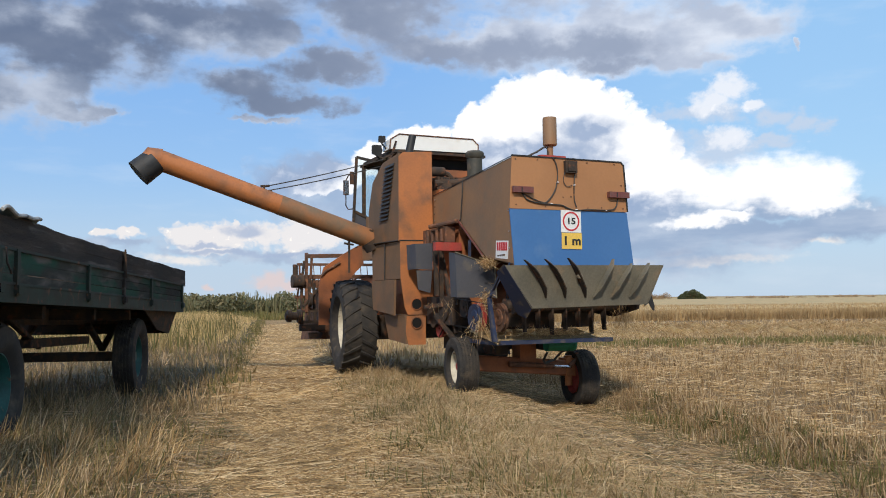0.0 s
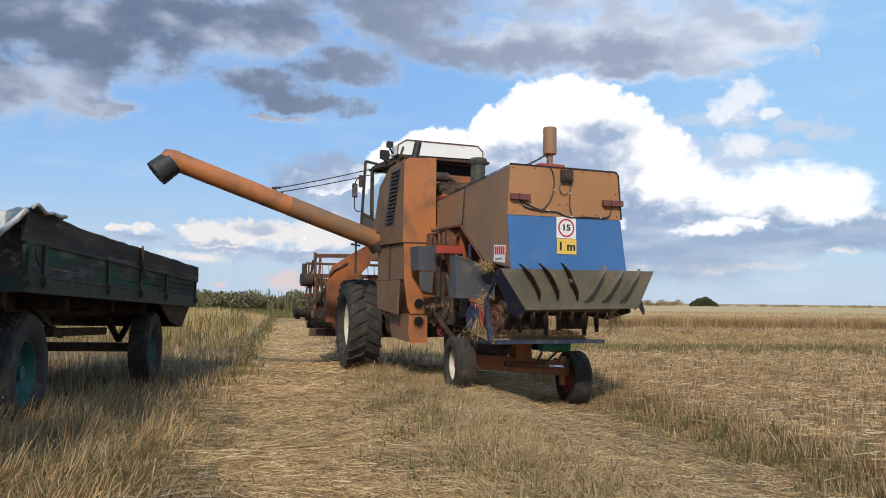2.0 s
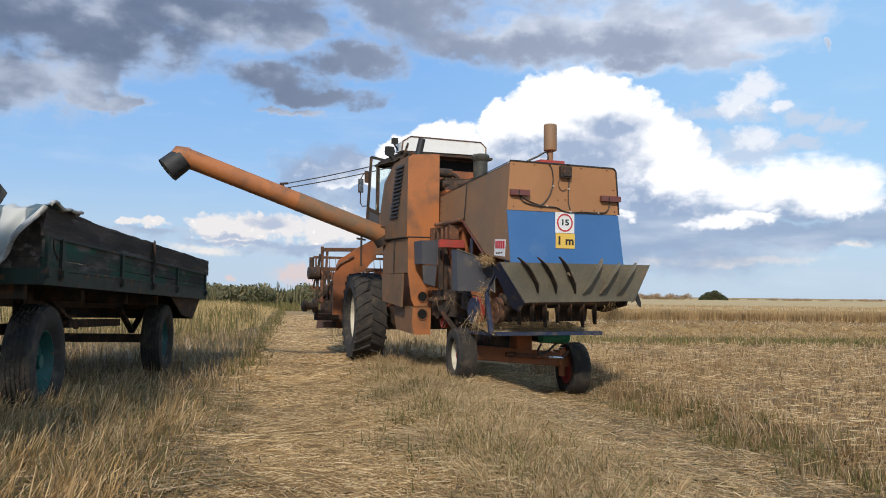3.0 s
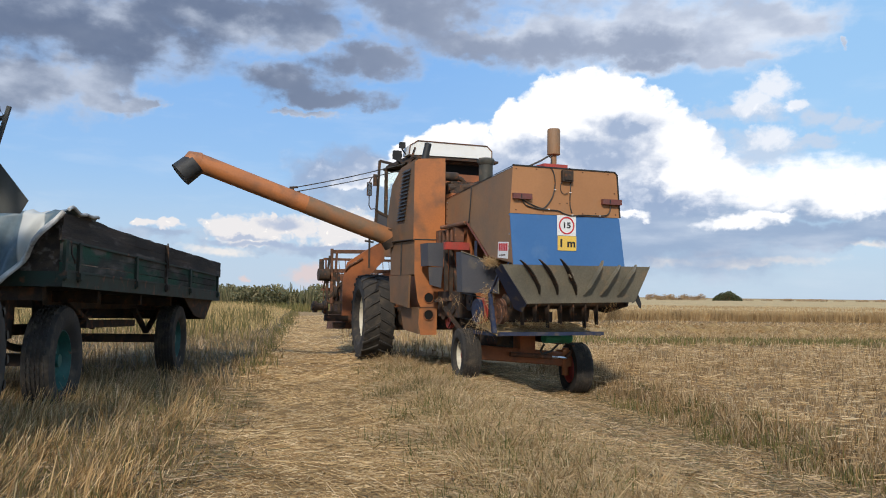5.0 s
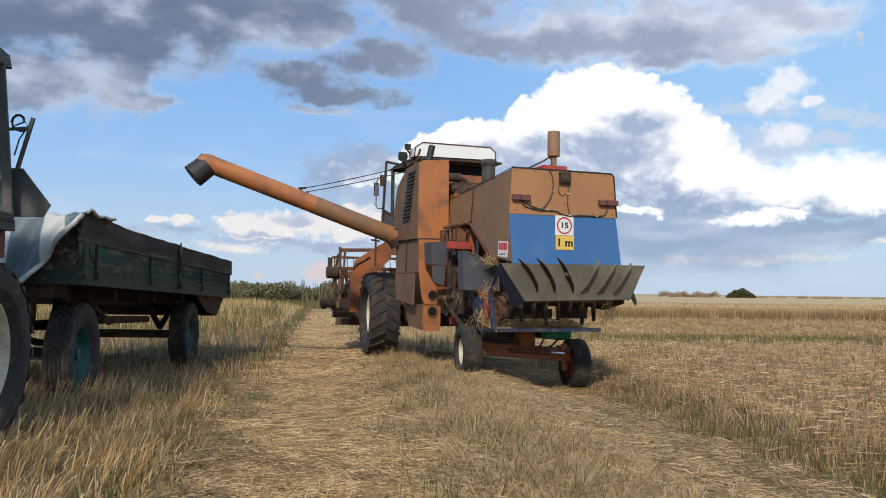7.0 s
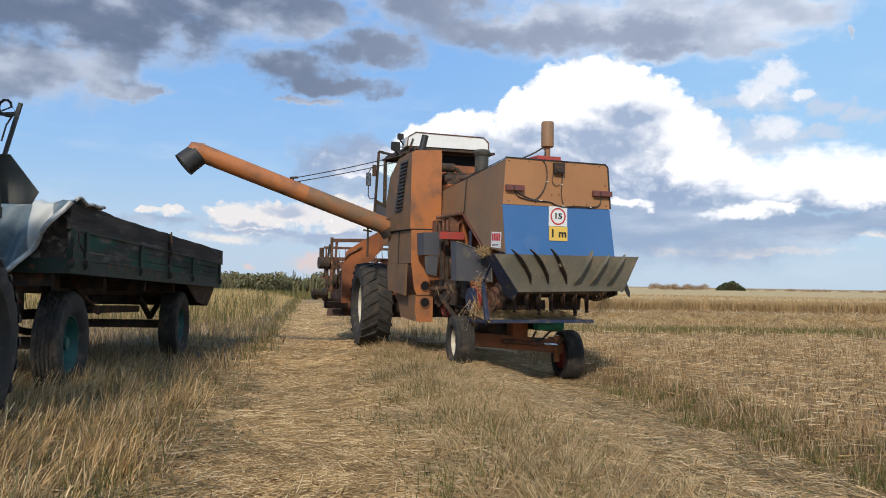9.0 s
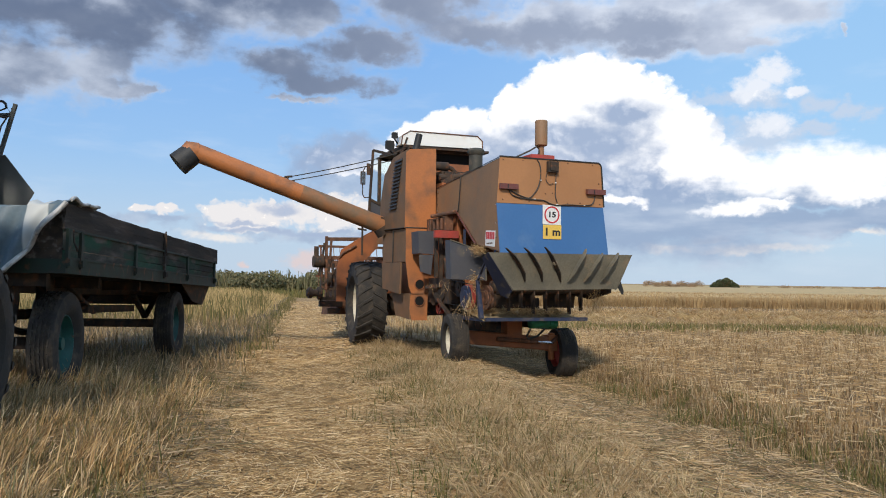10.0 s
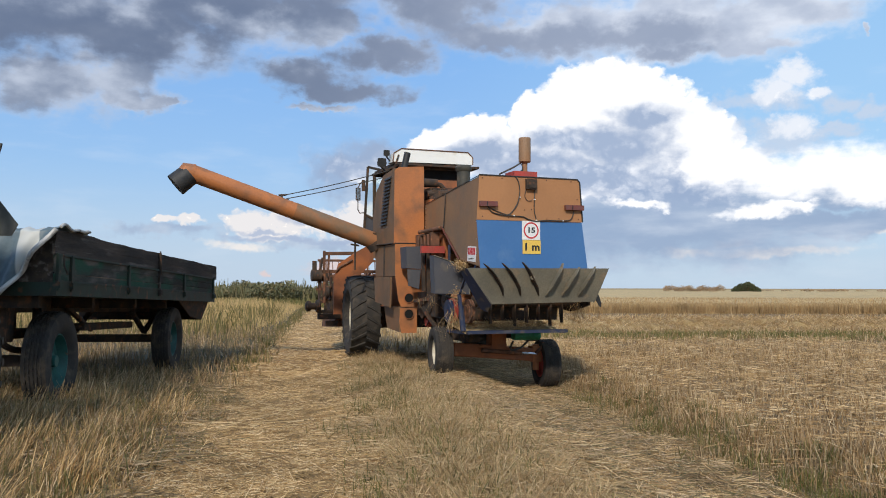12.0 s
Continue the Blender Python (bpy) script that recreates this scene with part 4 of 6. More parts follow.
tube(b, [(-1.15, 4.18, 3.03), (-1.15, 4.18, 2.85), (-1.11, 4.18, 2.78), (-0.98, 4.19, 2.80)], 0.011, 6)
tube(b, [(-1.15, 4.18, 3.28), (-1.10, 4.18, 3.38), (-0.97, 4.19, 3.42)], 0.011, 6)
box(b, (-1.08, 4.14, 3.22), (-1.01, 4.17, 3.44))
part("bracket", b, iron, mir)
for x, z, s in ((-1.02, 3.62, 0.09), (-0.93, 3.80, 0.06)):
    b = nbm()
    tube(b, [(x, 2.95, z), (x - 0.02, 2.85, z - 0.02)], [s * 0.7, s], 14)
    box(b, (x - s * 0.8, 2.88, z - s * 0.8), (x + s * 0.8, 2.96, z + s * 0.8))
    tube(b, [(x, 2.94, z - s), (x + 0.1, 2.94, z - 0.18)], 0.014, 6)
    part("work_lamp", b, black, combine, "black work lamp")
b = nbm()
for p, q in (((-0.90, 2.75, 3.3), (-0.75, 2.75, 3.75)), ((-1.0, 2.75, 3.45), (-0.7, 2.75, 3.6)), ((-0.85, 2.7, 3.3), (-0.72, 2.7, 3.58))):
    beam(b, p, q, 0.03, 0.03)
part("lamp_bracket", b, iron, combine)

# unloading auger
b = nbm()
tube(b, [(-1.15, 2.5, 2.10), (-2.70, 2.5, 2.625)], 0.150, 24)
auger = part("auger_tube", b, orange_dirty, combine, "long unloading auger, orange with a dull brown lower half")
b = nbm()
tube(b, [(-2.70, 2.5, 2.625), (-4.30, 2.5, 3.165), (-4.42, 2.5, 3.20)], [0.147, 0.147, 0.15], 24)
part("outer_tube", b, orange, auger, "orange outer tube")
b = nbm()
tube(b, [(-4.36, 2.5, 3.20), (-4.47, 2.5, 3.215), (-4.50, 2.5, 3.13), (-4.53, 2.5, 3.09)], [0.15, 0.165, 0.18, 0.185], 24)
part("elbow", b, orange, auger)
b = nbm()
tube(b, [(-4.44, 2.5, 3.175), (-4.66, 2.5, 2.985)], [0.185, 0.195], 24, False)
tube(b, [(-4.655, 2.5, 2.99), (-4.44, 2.5, 3.175)], [0.185, 0.175], 24)
part("spout", b, black, auger, "dark rubber spout")
b = nbm()
box(b, (-1.33, 2.38, 2.04), (-1.20, 2.62, 2.28))
tube(b, [(-1.20, 2.5, 2.02), (-1.28, 2.5, 2.13)], 0.165, 18)
part("auger_mount", b, iron, auger, "", 0.02)
b = nbm()
tube(b, [(-2.92, 2.5, 2.84), (-2.92, 2.5, 2.90)], 0.02, 8)
tube(b, [(-2.97, 2.5, 2.885), (-2.84, 2.5, 2.90)], 0.018, 8)
tube(b, [(-2.88, 2.5, 2.80), (-2.80, 2.5, 2.83)], 0.015, 8)
part("cable_eye", b, iron, auger)
for z0, z1 in ((2.90, 3.44), (2.83, 3.34)):
    b = nbm()
    tube(b, sag((-2.85, 2.5, z0), (-0.95, 2.7, z1), 0.02), 0.009, 6)
    part("stay_cable", b, cable_mat, combine, "thin steel stay cable")
b = nbm()
tube(b, [(-1.62, 2.5, 2.25), (-1.62, 2.5, 1.62)], 0.018, 8)
tube(b, [(-1.70, 2.5, 2.07), (-1.55, 2.5, 2.05)], 0.016, 8)
part("rest_post", b, iron, combine)

# front wheels, axle, rear axle
for s in (-1, 1):
    wheel("drive_wheel", combine, (s * 1.22, 3.6, 0.78), 0.755, 0.56, 0.41, rim_mat, "farm", s, -6)
b = nbm()
box(b, (-1.0, 3.4, 0.55), (1.0, 3.8, 0.95))
part("front_axle", b, iron, combine, "", 0.03)
for s, z in ((-1, 0.345), (1, 0.125)):
    wheel("steering_wheel_rear", combine, (-0.92 if s < 0 else 0.85, 0, z), 0.378, 0.28, 0.205, rim_mat if s < 0 else red, "road", s, -8, red)
b = nbm()
beam(b, (-0.74, 0, 0.385), (0.66, 0, 0.265), 0.17, 0.20)
box(b, (-0.12, -0.1, 0.35), (0.12, 0.12, 0.62))
axle = part("rear_axle", b, orange_dark, combine, "rusty orange steering axle beam", 0.015)
b = nbm()
box(b, (0.58, -0.10, 0.16), (0.72, 0.10, 0.40))
tube(b, [(0.66, -0.02, 0.03), (0.66, -0.02, 0.43)], 0.05, 12)
part("king_pin", b, orange, axle, "orange king pin", 0.01)
b = nbm()
tube(b, [(-0.3, -0.13, 0.36), (0.35, -0.15, 0.31)], 0.035, 10)
tube(b, [(0.6, -0.15, 0.30), (0.72, -0.15, 0.40), (0.74, -0.12, 0.46)], 0.03, 8)
part("tie_rod", b, rust, axle)
b = nbm()
tube(b, [(0.35, -0.15, 0.31), (0.62, -0.15, 0.29)], 0.018, 10)
part("steering_ram", b, chrome, axle, "bright steering ram")
b = nbm()
tube(b, [(0.12, -0.35, 0.595), (0.55, -0.35, 0.595)], 0.075, 18)
for x in (0.42, 0.50):
    tube(b, [(x, -0.35, 0.595), (x + 0.02, -0.35, 0.595)], 0.085, 18)
part("air_tank", b, green_metal, combine, "bright green cylinder tank")
b = nbm()
box(b, (-0.58, -0.3, 0.50), (-0.40, 1.2, 0.72))
box(b, (0.40, -0.3, 0.50), (0.58, 1.2, 0.72))
box(b, (-0.62, 0.3, 0.52), (0.62, 0.6, 0.95))
part("chassis", b, iron, combine, "", 0.01)


# straw chopper, its raised deflector and the tray below
b = nbm()
prism(b, [(-1.14, -1.62, 1.57), (1.00, -1.62, 1.585), (0.84, -1.50, 1.12), (-0.74, -1.50, 1.09)], (0, 0.010, -0.003))
defl = part("deflector", b, drab, combine, "dusty grey raised straw deflector", 0.003)
b = nbm()
prism(b, [(-1.145, -1.62, 1.575), (-0.735, -1.505, 1.10), (-0.75, -1.40, 0.98), (-0.80, -1.30, 1.02), (-1.12, -1.40, 1.50)], (-0.010, 0.004, 0))
part("flange", b, blue_dark, defl, "dark blue side flange")
b = nbm()
prism(b, [(1.005, -1.62, 1.59), (0.845, -1.505, 1.12), (0.86, -1.42, 1.10), (1.01, -1.50, 1.55)], (0.010, 0, 0))
part("flange", b, drab, defl)
b = nbm()
prism(b, [(0.90, -1.52, 1.22), (0.96, -1.50, 1.10), (0.955, -1.50, 1.04), (0.93, -1.50, 1.05), (0.865, -1.51, 1.14)], (0.0, 0.012, 0))
part("hook", b, black, defl, "black hook")
VANES = [(-0.907, 1.63, -0.58, 0.07), (-0.64, 1.64, -0.325, 0.06), (-0.34, 1.655, -0.05, 0.02), (0.275, 1.65, 0.06, -0.02), (0.53, 1.60, 0.31, -0.05), (0.78, 1.61, 0.567, -0.05)]
for xt, zt, xb, bow in VANES:
    b = nbm()
    lo, hi = [], []
    for i in range(9):
        t = i / 8
        x, z = xt + (xb - xt) * t + bow * 4 * t * (1 - t) * 0.55, zt + (1.205 - zt) * t
        yp = -1.62 + 0.12 * min(1, max(0, (1.575 - z) / 0.47)) - 0.003
        d = 0.10 * min(1, 0.35 + 3 * t) * min(1, 0.25 + 3 * (1 - t))
        for arr, y in ((lo, yp), (hi, yp - d)):
            arr.append((b.verts.new((x - 0.006, y, z)), b.verts.new((x + 0.006, y, z))))
    for i in range(8):
        for s in (0, 1):
            b.faces.new((lo[i][s], lo[i + 1][s], hi[i + 1][s], hi[i][s]))
        b.faces.new((hi[i][0], hi[i][1], hi[i + 1][1], hi[i + 1][0]))
    b.faces.new((lo[0][0], lo[0][1], hi[0][1], hi[0][0]))
    b.faces.new((lo[8][0], lo[8][1], hi[8][1], hi[8][0]))
    # Left vanes get the darker iron: their shaded side is put into colour.
    part("vane", b, iron if xt < 0 else drab, defl, "curved steel vane")
b = nbm()
tube(b, [(-0.19, -1.62, 1.45), (-0.19, -1.66, 1.45)], 0.03, 10)
part("bolt", b, drab, defl)
b = nbm()
prism(b, [(-0.78, y, z) for y, z in ((-1.35, 1.46), (-1.12, 1.50), (-1.10, 1.02), (-1.25, 1.06))], (0.05, 0, 0))
prism(b, [(0.88, y, z) for y, z in ((-1.35, 1.46), (-0.45, 1.62), (-0.30, 1.0), (-0.75, 0.96), (-1.25, 1.06))], (0.04, 0, 0))
prism(b, [(-0.42, y, z) for y, z in ((-1.35, 1.45), (-0.45, 1.62), (-0.42, 1.56), (-1.30, 1.40))], (1.32, 0, 0))
prism(b, [(-0.42, y, z) for y, z in ((-0.42, 1.6), (-0.30, 1.0), (-0.24, 1.0), (-0.36, 1.6))], (1.30, 0, 0))
# Two added dark panels stand in for the shade under the chopper.
prism(b, [(-0.78, y, z) for y, z in ((-0.36, 1.1), (-0.30, 0.84), (-0.24, 0.84), (-0.30, 1.1))], (0.98, 0, 0))
prism(b, [(0.42, y, z) for y, z in ((-0.36, 1.1), (-0.30, 0.82), (-0.24, 0.82), (-0.30, 1.1))], (0.46, 0, 0))
chop = part("chopper_housing", b, iron, combine, "dark rusty straw chopper housing with added panels for the shade below", 0.006)
b = nbm()
tube(b, [(-0.74, -0.85, 1.12), (0.86, -0.85, 1.12)], 0.085, 16)
part("rotor", b, iron, chop)
for i in range(7):
    b = nbm()
    x = -0.50 + i * 0.19
    z = 0.80 + 0.05 * math.sin(i * 2.1)
    prism(b, [(x, -0.92, 1.12), (x, -0.80, 1.12), (x, -0.86, z), (x, -0.92, z)], (0.022, 0, 0))
    part("knife", b, iron, chop)
b = nbm()
box(b, (-0.90, -1.06, 0.665), (0.66, -0.99, 0.712))
box(b, (-0.90, -0.99, 0.655), (-0.84, -0.20, 0.70))
box(b, (0.60, -0.99, 0.655), (0.66, -0.20, 0.70))
tray = part("tray_frame", b, blue_dark, combine, "dark blue tray frame", 0.006)
b = nbm()
prism(b, [(-0.92, -0.99, 0.67), (0.60, -0.99, 0.67), (0.60, -0.25, 0.80), (-0.92, -0.25, 0.80)], (0, 0, 0.012))
part("tray_floor", b, chaff, tray, "chaff-covered tray floor")
for p, q, w, h in (((-0.96, -1.0, 0.70), (-0.96, -0.88, 1.22), 0.04, 0.05), ((-0.90, -0.9, 0.70), (-0.90, -0.8, 1.05), 0.06, 0.03),
                   ((-0.96, -0.9, 1.22), (-1.02, -1.3, 1.50), 0.025, 0.025), ((-1.0, -1.0, 1.24), (-0.82, -1.15, 1.62), 0.016, 0.016)):
    part("post", beam(nbm(), p, q, w, h), blue_dark, combine, "dark blue chopper bracket")
b = nbm()
beam(b, (-0.98, -1.35, 1.565), (-0.70, -1.02, 1.575), 0.06, 0.03)
part("bracket", b, blue_dark, combine, "", 0.01)
for y, z, r, x, mt, lb in ((-0.55, 0.98, 0.16, -0.98, blue_dark, "blue belt pulley"), (-0.55, 0.98, 0.175, -0.94, red, "red belt pulley"), (-0.85, 0.98, 0.17, -0.80, rust, "dusty steel disc"),
                           (0.10, 1.10, 0.13, -0.80, iron, "iron pulley"), (0.65, 1.05, 0.20, -0.82, rust, "rusty pulley"), (0.9, 0.80, 0.12, -0.80, red, "red pulley")):
    b = nbm()
    lathe(b, [(-0.03, 0.02), (-0.03, r * 0.55), (-0.02, r * 0.6), (-0.03, r), (-0.012, r), (0.0, r * 0.86), (0.012, r), (0.03, r), (0.03, 0.02)], 28)
    bmesh.ops.transform(b, matrix=pose(x, y, z), verts=b.verts)
    part("pulley", b, mt, combine, lb)
b = nbm()
for (y0, z0, r0), (y1, z1, r1) in (((-0.55, 0.98, 0.16), (0.65, 1.05, 0.19)), ((0.65, 1.05, 0.16), (0.9, 0.80, 0.11))):
    for s in (-1, 1):
        beam(b, (-0.83, y0, z0 + s * r0), (-0.83, y1, z1 + s * r1), 0.02, 0.012)
part("belt", b, black, combine, "black drive belt")
b = nbm()
rear_plate(b, [(-1.16, 1.775), (-0.62, 1.61), (-0.60, 1.215), (-1.14, 1.225)], -0.35, 0.015)
prism(b, [(-1.16, -0.35, 1.775), (-1.14, -0.35, 1.225), (-1.14, -0.18, 1.235), (-1.16, -0.18, 1.785)], (0.012, 0, 0))
prism(b, [(-1.16, -0.365, 1.775), (-0.62, -0.365, 1.61), (-0.62, -0.18, 1.61), (-1.16, -0.18, 1.775)], (0, 0, -0.010))
part("belt_guard", b, slate, combine, "blue-grey sheet-metal belt guard", 0.005)
b = nbm()
tube(b, [(-0.612, -0.37, 1.60), (-0.595, -0.37, 1.21)], 0.010, 6)
tube(b, [(-1.16, -0.37, 1.78), (-0.612, -0.37, 1.615)], 0.008, 6)
part("guard_edge", b, drab, combine)
b = nbm()
rear_plate(b, [(-1.19, 1.965), (-0.935, 1.975), (-0.935, 1.61), (-1.175, 1.62)], 0.88, 0.012)
prism(b, [(-1.19, 0.88, 1.965), (-1.175, 0.88, 1.62), (-1.175, 1.2, 1.62), (-1.19, 1.2, 1.965)], (0.012, 0, 0))
part("belt_guard", b, slate, combine, "", 0.004)
b = nbm()
rear_plate(b, [(-1.18, 1.60), (-0.95, 1.60), (-0.98, 1.29), (-1.16, 1.34)], 0.86, 0.012)
part("belt_guard", b, slate, combine, "", 0.004)
b = nbm()
box(b, (-1.08, 0.42, 1.85), (-0.70, 0.50, 1.96))
part("crossbar", b, red, combine, "faded red crossbar", 0.008)
for p, q in (((-0.95, 0.7, 1.25), (-0.97, 0.7, 2.0)), ((-0.86, 0.75, 1.0), (-0.86, 0.75, 2.2)), ((-0.80, 0.4, 0.75), (-0.80, 0.9, 1.9)), ((-1.0, 1.0, 1.1), (-0.8, 0.3, 1.15)),
             ((-0.78, 0.3, 0.55), (-0.95, 0.75, 1.0)), ((-0.75, -0.1, 0.95), (-0.75, 1.2, 1.1))):
    part("strut", beam(nbm(), p, q, 0.05, 0.05), iron, combine, "dark rusty frame strut")
b = nbm()
tube(b, [(-0.98, 0.85, 2.2), (-0.92, 0.6, 2.21), (-0.80, 0.35, 2.24)], 0.03, 8)
for i in range(4):
    tube(b, [(-0.93, 0.55 + i * 0.16, 1.98), (-0.93, 0.56 + i * 0.16, 2.15)], 0.022, 8)
box(b, (-0.90, 0.5, 1.97), (-0.76, 1.28, 2.18))
part("shaker_drive", b, rust, combine, "rusty walker drive")
# Added backing, no real part: fills in the darkness around the belt guard.
b = nbm()
box(b, (-0.88, 0.35, 0.86), (-0.62, 1.22, 1.24))
tube(b, [(-0.90, 0.62, 1.05), (-0.80, 0.62, 1.05)], 0.15, 18)
tube(b, [(-0.88, 1.0, 0.92), (-0.70, 1.0, 0.92)], 0.11, 14)
part("gearbox", b, iron, combine, "added dark backing block behind the belt guard", 0.015)
b = nbm()
box(b, (-0.70, 0.45, 0.52), (-0.30, 1.05, 0.92))
part("battery_box", b, black, combine, "black box behind the wheel", 0.02)
b = nbm()
prism(b, [(-0.62, 1.0, 0.93), (-0.54, 1.0, 0.90), (-0.50, 0.75, 0.55), (-0.57, 0.75, 0.52)], (0, 0.04, 0))
part("link_arm", b, drab, combine, "dusty link arm")
b = nbm()
tube(b, [(0.05, -0.5, 0.52), (0.02, -0.45, 0.42), (0.10, -0.35, 0.37), (0.3, -0.25, 0.40), (0.45, -0.3, 0.56)], 0.016, 8)
part("hydraulic_hose", b, cable_mat, combine, "black hydraulic hose")
b = nbm()
tube(b, [(-0.62, 0.4, 0.95), (-0.7, 0.1, 0.8), (-0.6, -0.2, 0.72)], 0.016, 8)
part("hydraulic_hose", b, cable_mat, combine, "black hydraulic hose")

# header, carried in front
b = nbm()
rear_plate(b, [(-1.57, 0.78), (-1.33, 0.78), (-1.31, 1.22), (-1.24, 1.40), (-1.10, 1.50), (-0.76, 1.84), (-0.76, 2.22), (-1.10, 2.03), (-1.48, 1.78), (-1.57, 1.45)], 4.45, 0.05)
part("ladder_panel", b, orange_dark, combine, "orange step and arm panel", 0.01)
b = nbm()
rear_plate(b, [(1.57, 0.78), (1.33, 0.78), (1.31, 1.22), (1.10, 1.50), (0.76, 1.84), (0.76, 2.22), (1.48, 1.78)], 4.45, 0.05)
part("ladder_panel", b, orange_dark, combine, "orange step and arm panel", 0.01)
b = nbm()
tube(b, [(-1.54, 4.38, 1.62), (-1.45, 4.38, 1.72), (-1.30, 4.38, 1.80), (-1.20, 4.38, 1.86)], 0.02, 8)
part("hand_rail", b, rust, combine)
b = nbm()
box(b, (-0.55, 3.6, 0.9), (0.55, 5.2, 1.6), None)
part("feeder_house", b, orange_dark, combine, "", 0.03)
b = nbm()
box(b, (-1.36, 5.15, 0.55), (1.36, 5.20, 1.35))
box(b, (-1.36, 5.15, 0.50), (1.36, 6.1, 0.56))
prism(b, [(-1.39, y, z) for y, z in ((5.1, 0.5), (6.4, 0.45), (6.0, 1.1), (5.1, 1.45))], (0.03, 0, 0))
prism(b, [(1.36, y, z) for y, z in ((5.1, 0.5), (6.4, 0.45), (6.0, 1.1), (5.1, 1.45))], (0.03, 0, 0))
header = part("header_trough", b, rust, combine, "rusty red header trough", 0.006)
b = nbm()
for p, q, w in (((-1.66, 5.0, 2.0), (-0.90, 5.0, 2.02), 0.07), ((-1.64, 5.0, 1.0), (-1.64, 5.0, 2.06), 0.05), ((-1.56, 5.0, 1.6), (-1.54, 5.0, 2.0), 0.04), ((-0.95, 5.0, 1.3), (-0.95, 5.0, 2.0), 0.05),
                ((-1.75, 5.05, 1.62), (0.9, 5.05, 1.66), 0.06), ((-1.75, 5.08, 1.48), (0.9, 5.08, 1.52), 0.10), ((-1.3, 5.05, 1.62), (-1.05, 5.05, 1.85), 0.03)):
    beam(b, p, q, w, w)
part("reel_arm", b, rust, combine, "rusty reel carrier frame")
reel = nbm()
tube(reel, [(-1.6, 5.85, 1.55), (1.6, 5.85, 1.55)], 0.05, 10)
part("reel_shaft", reel, rust, combine)
for i in range(5):
    a = i * math.tau / 5 + 0.3
    b = nbm()
    y, z = 5.85 + 0.34 * math.cos(a), 1.55 + 0.34 * math.sin(a)
    beam(b, (-1.6, y, z), (1.6, y, z), 0.04, 0.05)
    for x in (-1.55, -0.5, 0.5, 1.55):
        beam(b, (x, 5.85, 1.55), (x, y, z), 0.03, 0.03)
    for k in range(24):
        x = -1.55 + k * 0.134
        tube(b, [(x, y, z), (x + 0.01, y - 0.03, z - 0.24)], 0.008, 5)
    part("reel_bat", b, rust, combine, "reel bat with hanging tines")
b = nbm()
tube(b, [(-2.02, 5.0, 0.93), (-1.72, 5.0, 0.93)], 0.07, 12)
tube(b, [(-1.99, 5.0, 0.93), (-1.92, 5.0, 0.93)], 0.11, 14)
tube(b, [(-1.80, 5.0, 0.93), (-1.74, 5.0, 0.93)], 0.12, 14)
part("drive_shaft", b, iron, combine, "black drive shaft joint")
b = nbm()
for p, q, w in (((-1.78, 5.02, 1.02), (-1.35, 5.02, 1.02), 0.06), ((-1.78, 5.02, 0.82), (-1.35, 5.02, 0.82), 0.06), ((-1.76, 5.02, 0.72), (-1.3, 5.02, 0.72), 0.12), ((-1.60, 5.0, 0.58), (-1.35, 5.0, 0.58), 0.10),
                ((-1.72, 5.02, 0.7), (-1.72, 5.02, 1.7), 0.05), ((-1.60, 5.02, 0.8), (-1.58, 5.02, 1.6), 0.06), ((-1.48, 5.02, 0.8), (-1.50, 5.02, 1.6), 0.05), ((-1.40, 5.02, 0.8), (-1.40, 5.02, 1.5), 0.05),
                ((-1.70, 4.98, 1.1), (-1.40, 4.98, 1.45), 0.04), ((-1.84, 5.0, 1.45), (-1.84, 5.0, 1.85), 0.08), ((-1.74, 5.0, 1.4), (-1.68, 5.0, 1.92), 0.04)):
    beam(b, p, q, w, w)
tube(b, [(-1.9, 5.0, 1.55), (-1.70, 5.0, 1.55)], 0.12, 14)
tube(b, [(-1.62, 4.97, 1.22), (-1.56, 4.97, 1.22)], 0.13, 16)
part("drive_frame", b, iron, combine, "dark rusty header drive", 0.004)

# ---- farm trailer ----
trailer = thing("farm_trailer", pose(-3.531, 7.571, 1.290, -1.51, 0, 4.06), "old four-wheeled green farm trailer with weathered plank sides", "trailer")
TL, TW = 6.62, 2.3
b = nbm()
box(b, (-TW, 0, 0), (0, TL, 0.035))
part("floor", b, wood_old, trailer)
b = nbm()
box(b, (-0.05, -0.01, -0.05), (0.012, TL + 0.02, 0.085))
box(b, (-TW - 0.012, -0.01, -0.05), (-TW + 0.05, TL + 0.02, 0.085))
box(b, (-TW + 0.05, -0.015, -0.05), (-0.05, 0.04, 0.085))
box(b, (-TW + 0.05, TL - 0.03, -0.05), (-0.05, TL + 0.02, 0.085))
part("bed_frame", b, steel_green, trailer, "dull green steel bed frame", 0.008)
rnd = random.Random(7)


def plank(a, c, mt):
    b = nbm()
    box(b, a, c)
    for v in b.verts:
        v.co += Vector((rnd.uniform(-1, 1) * 0.003, 0, rnd.uniform(-1, 1) * 0.006))
    return part("plank", b, mt, trailer, "", 0.004)


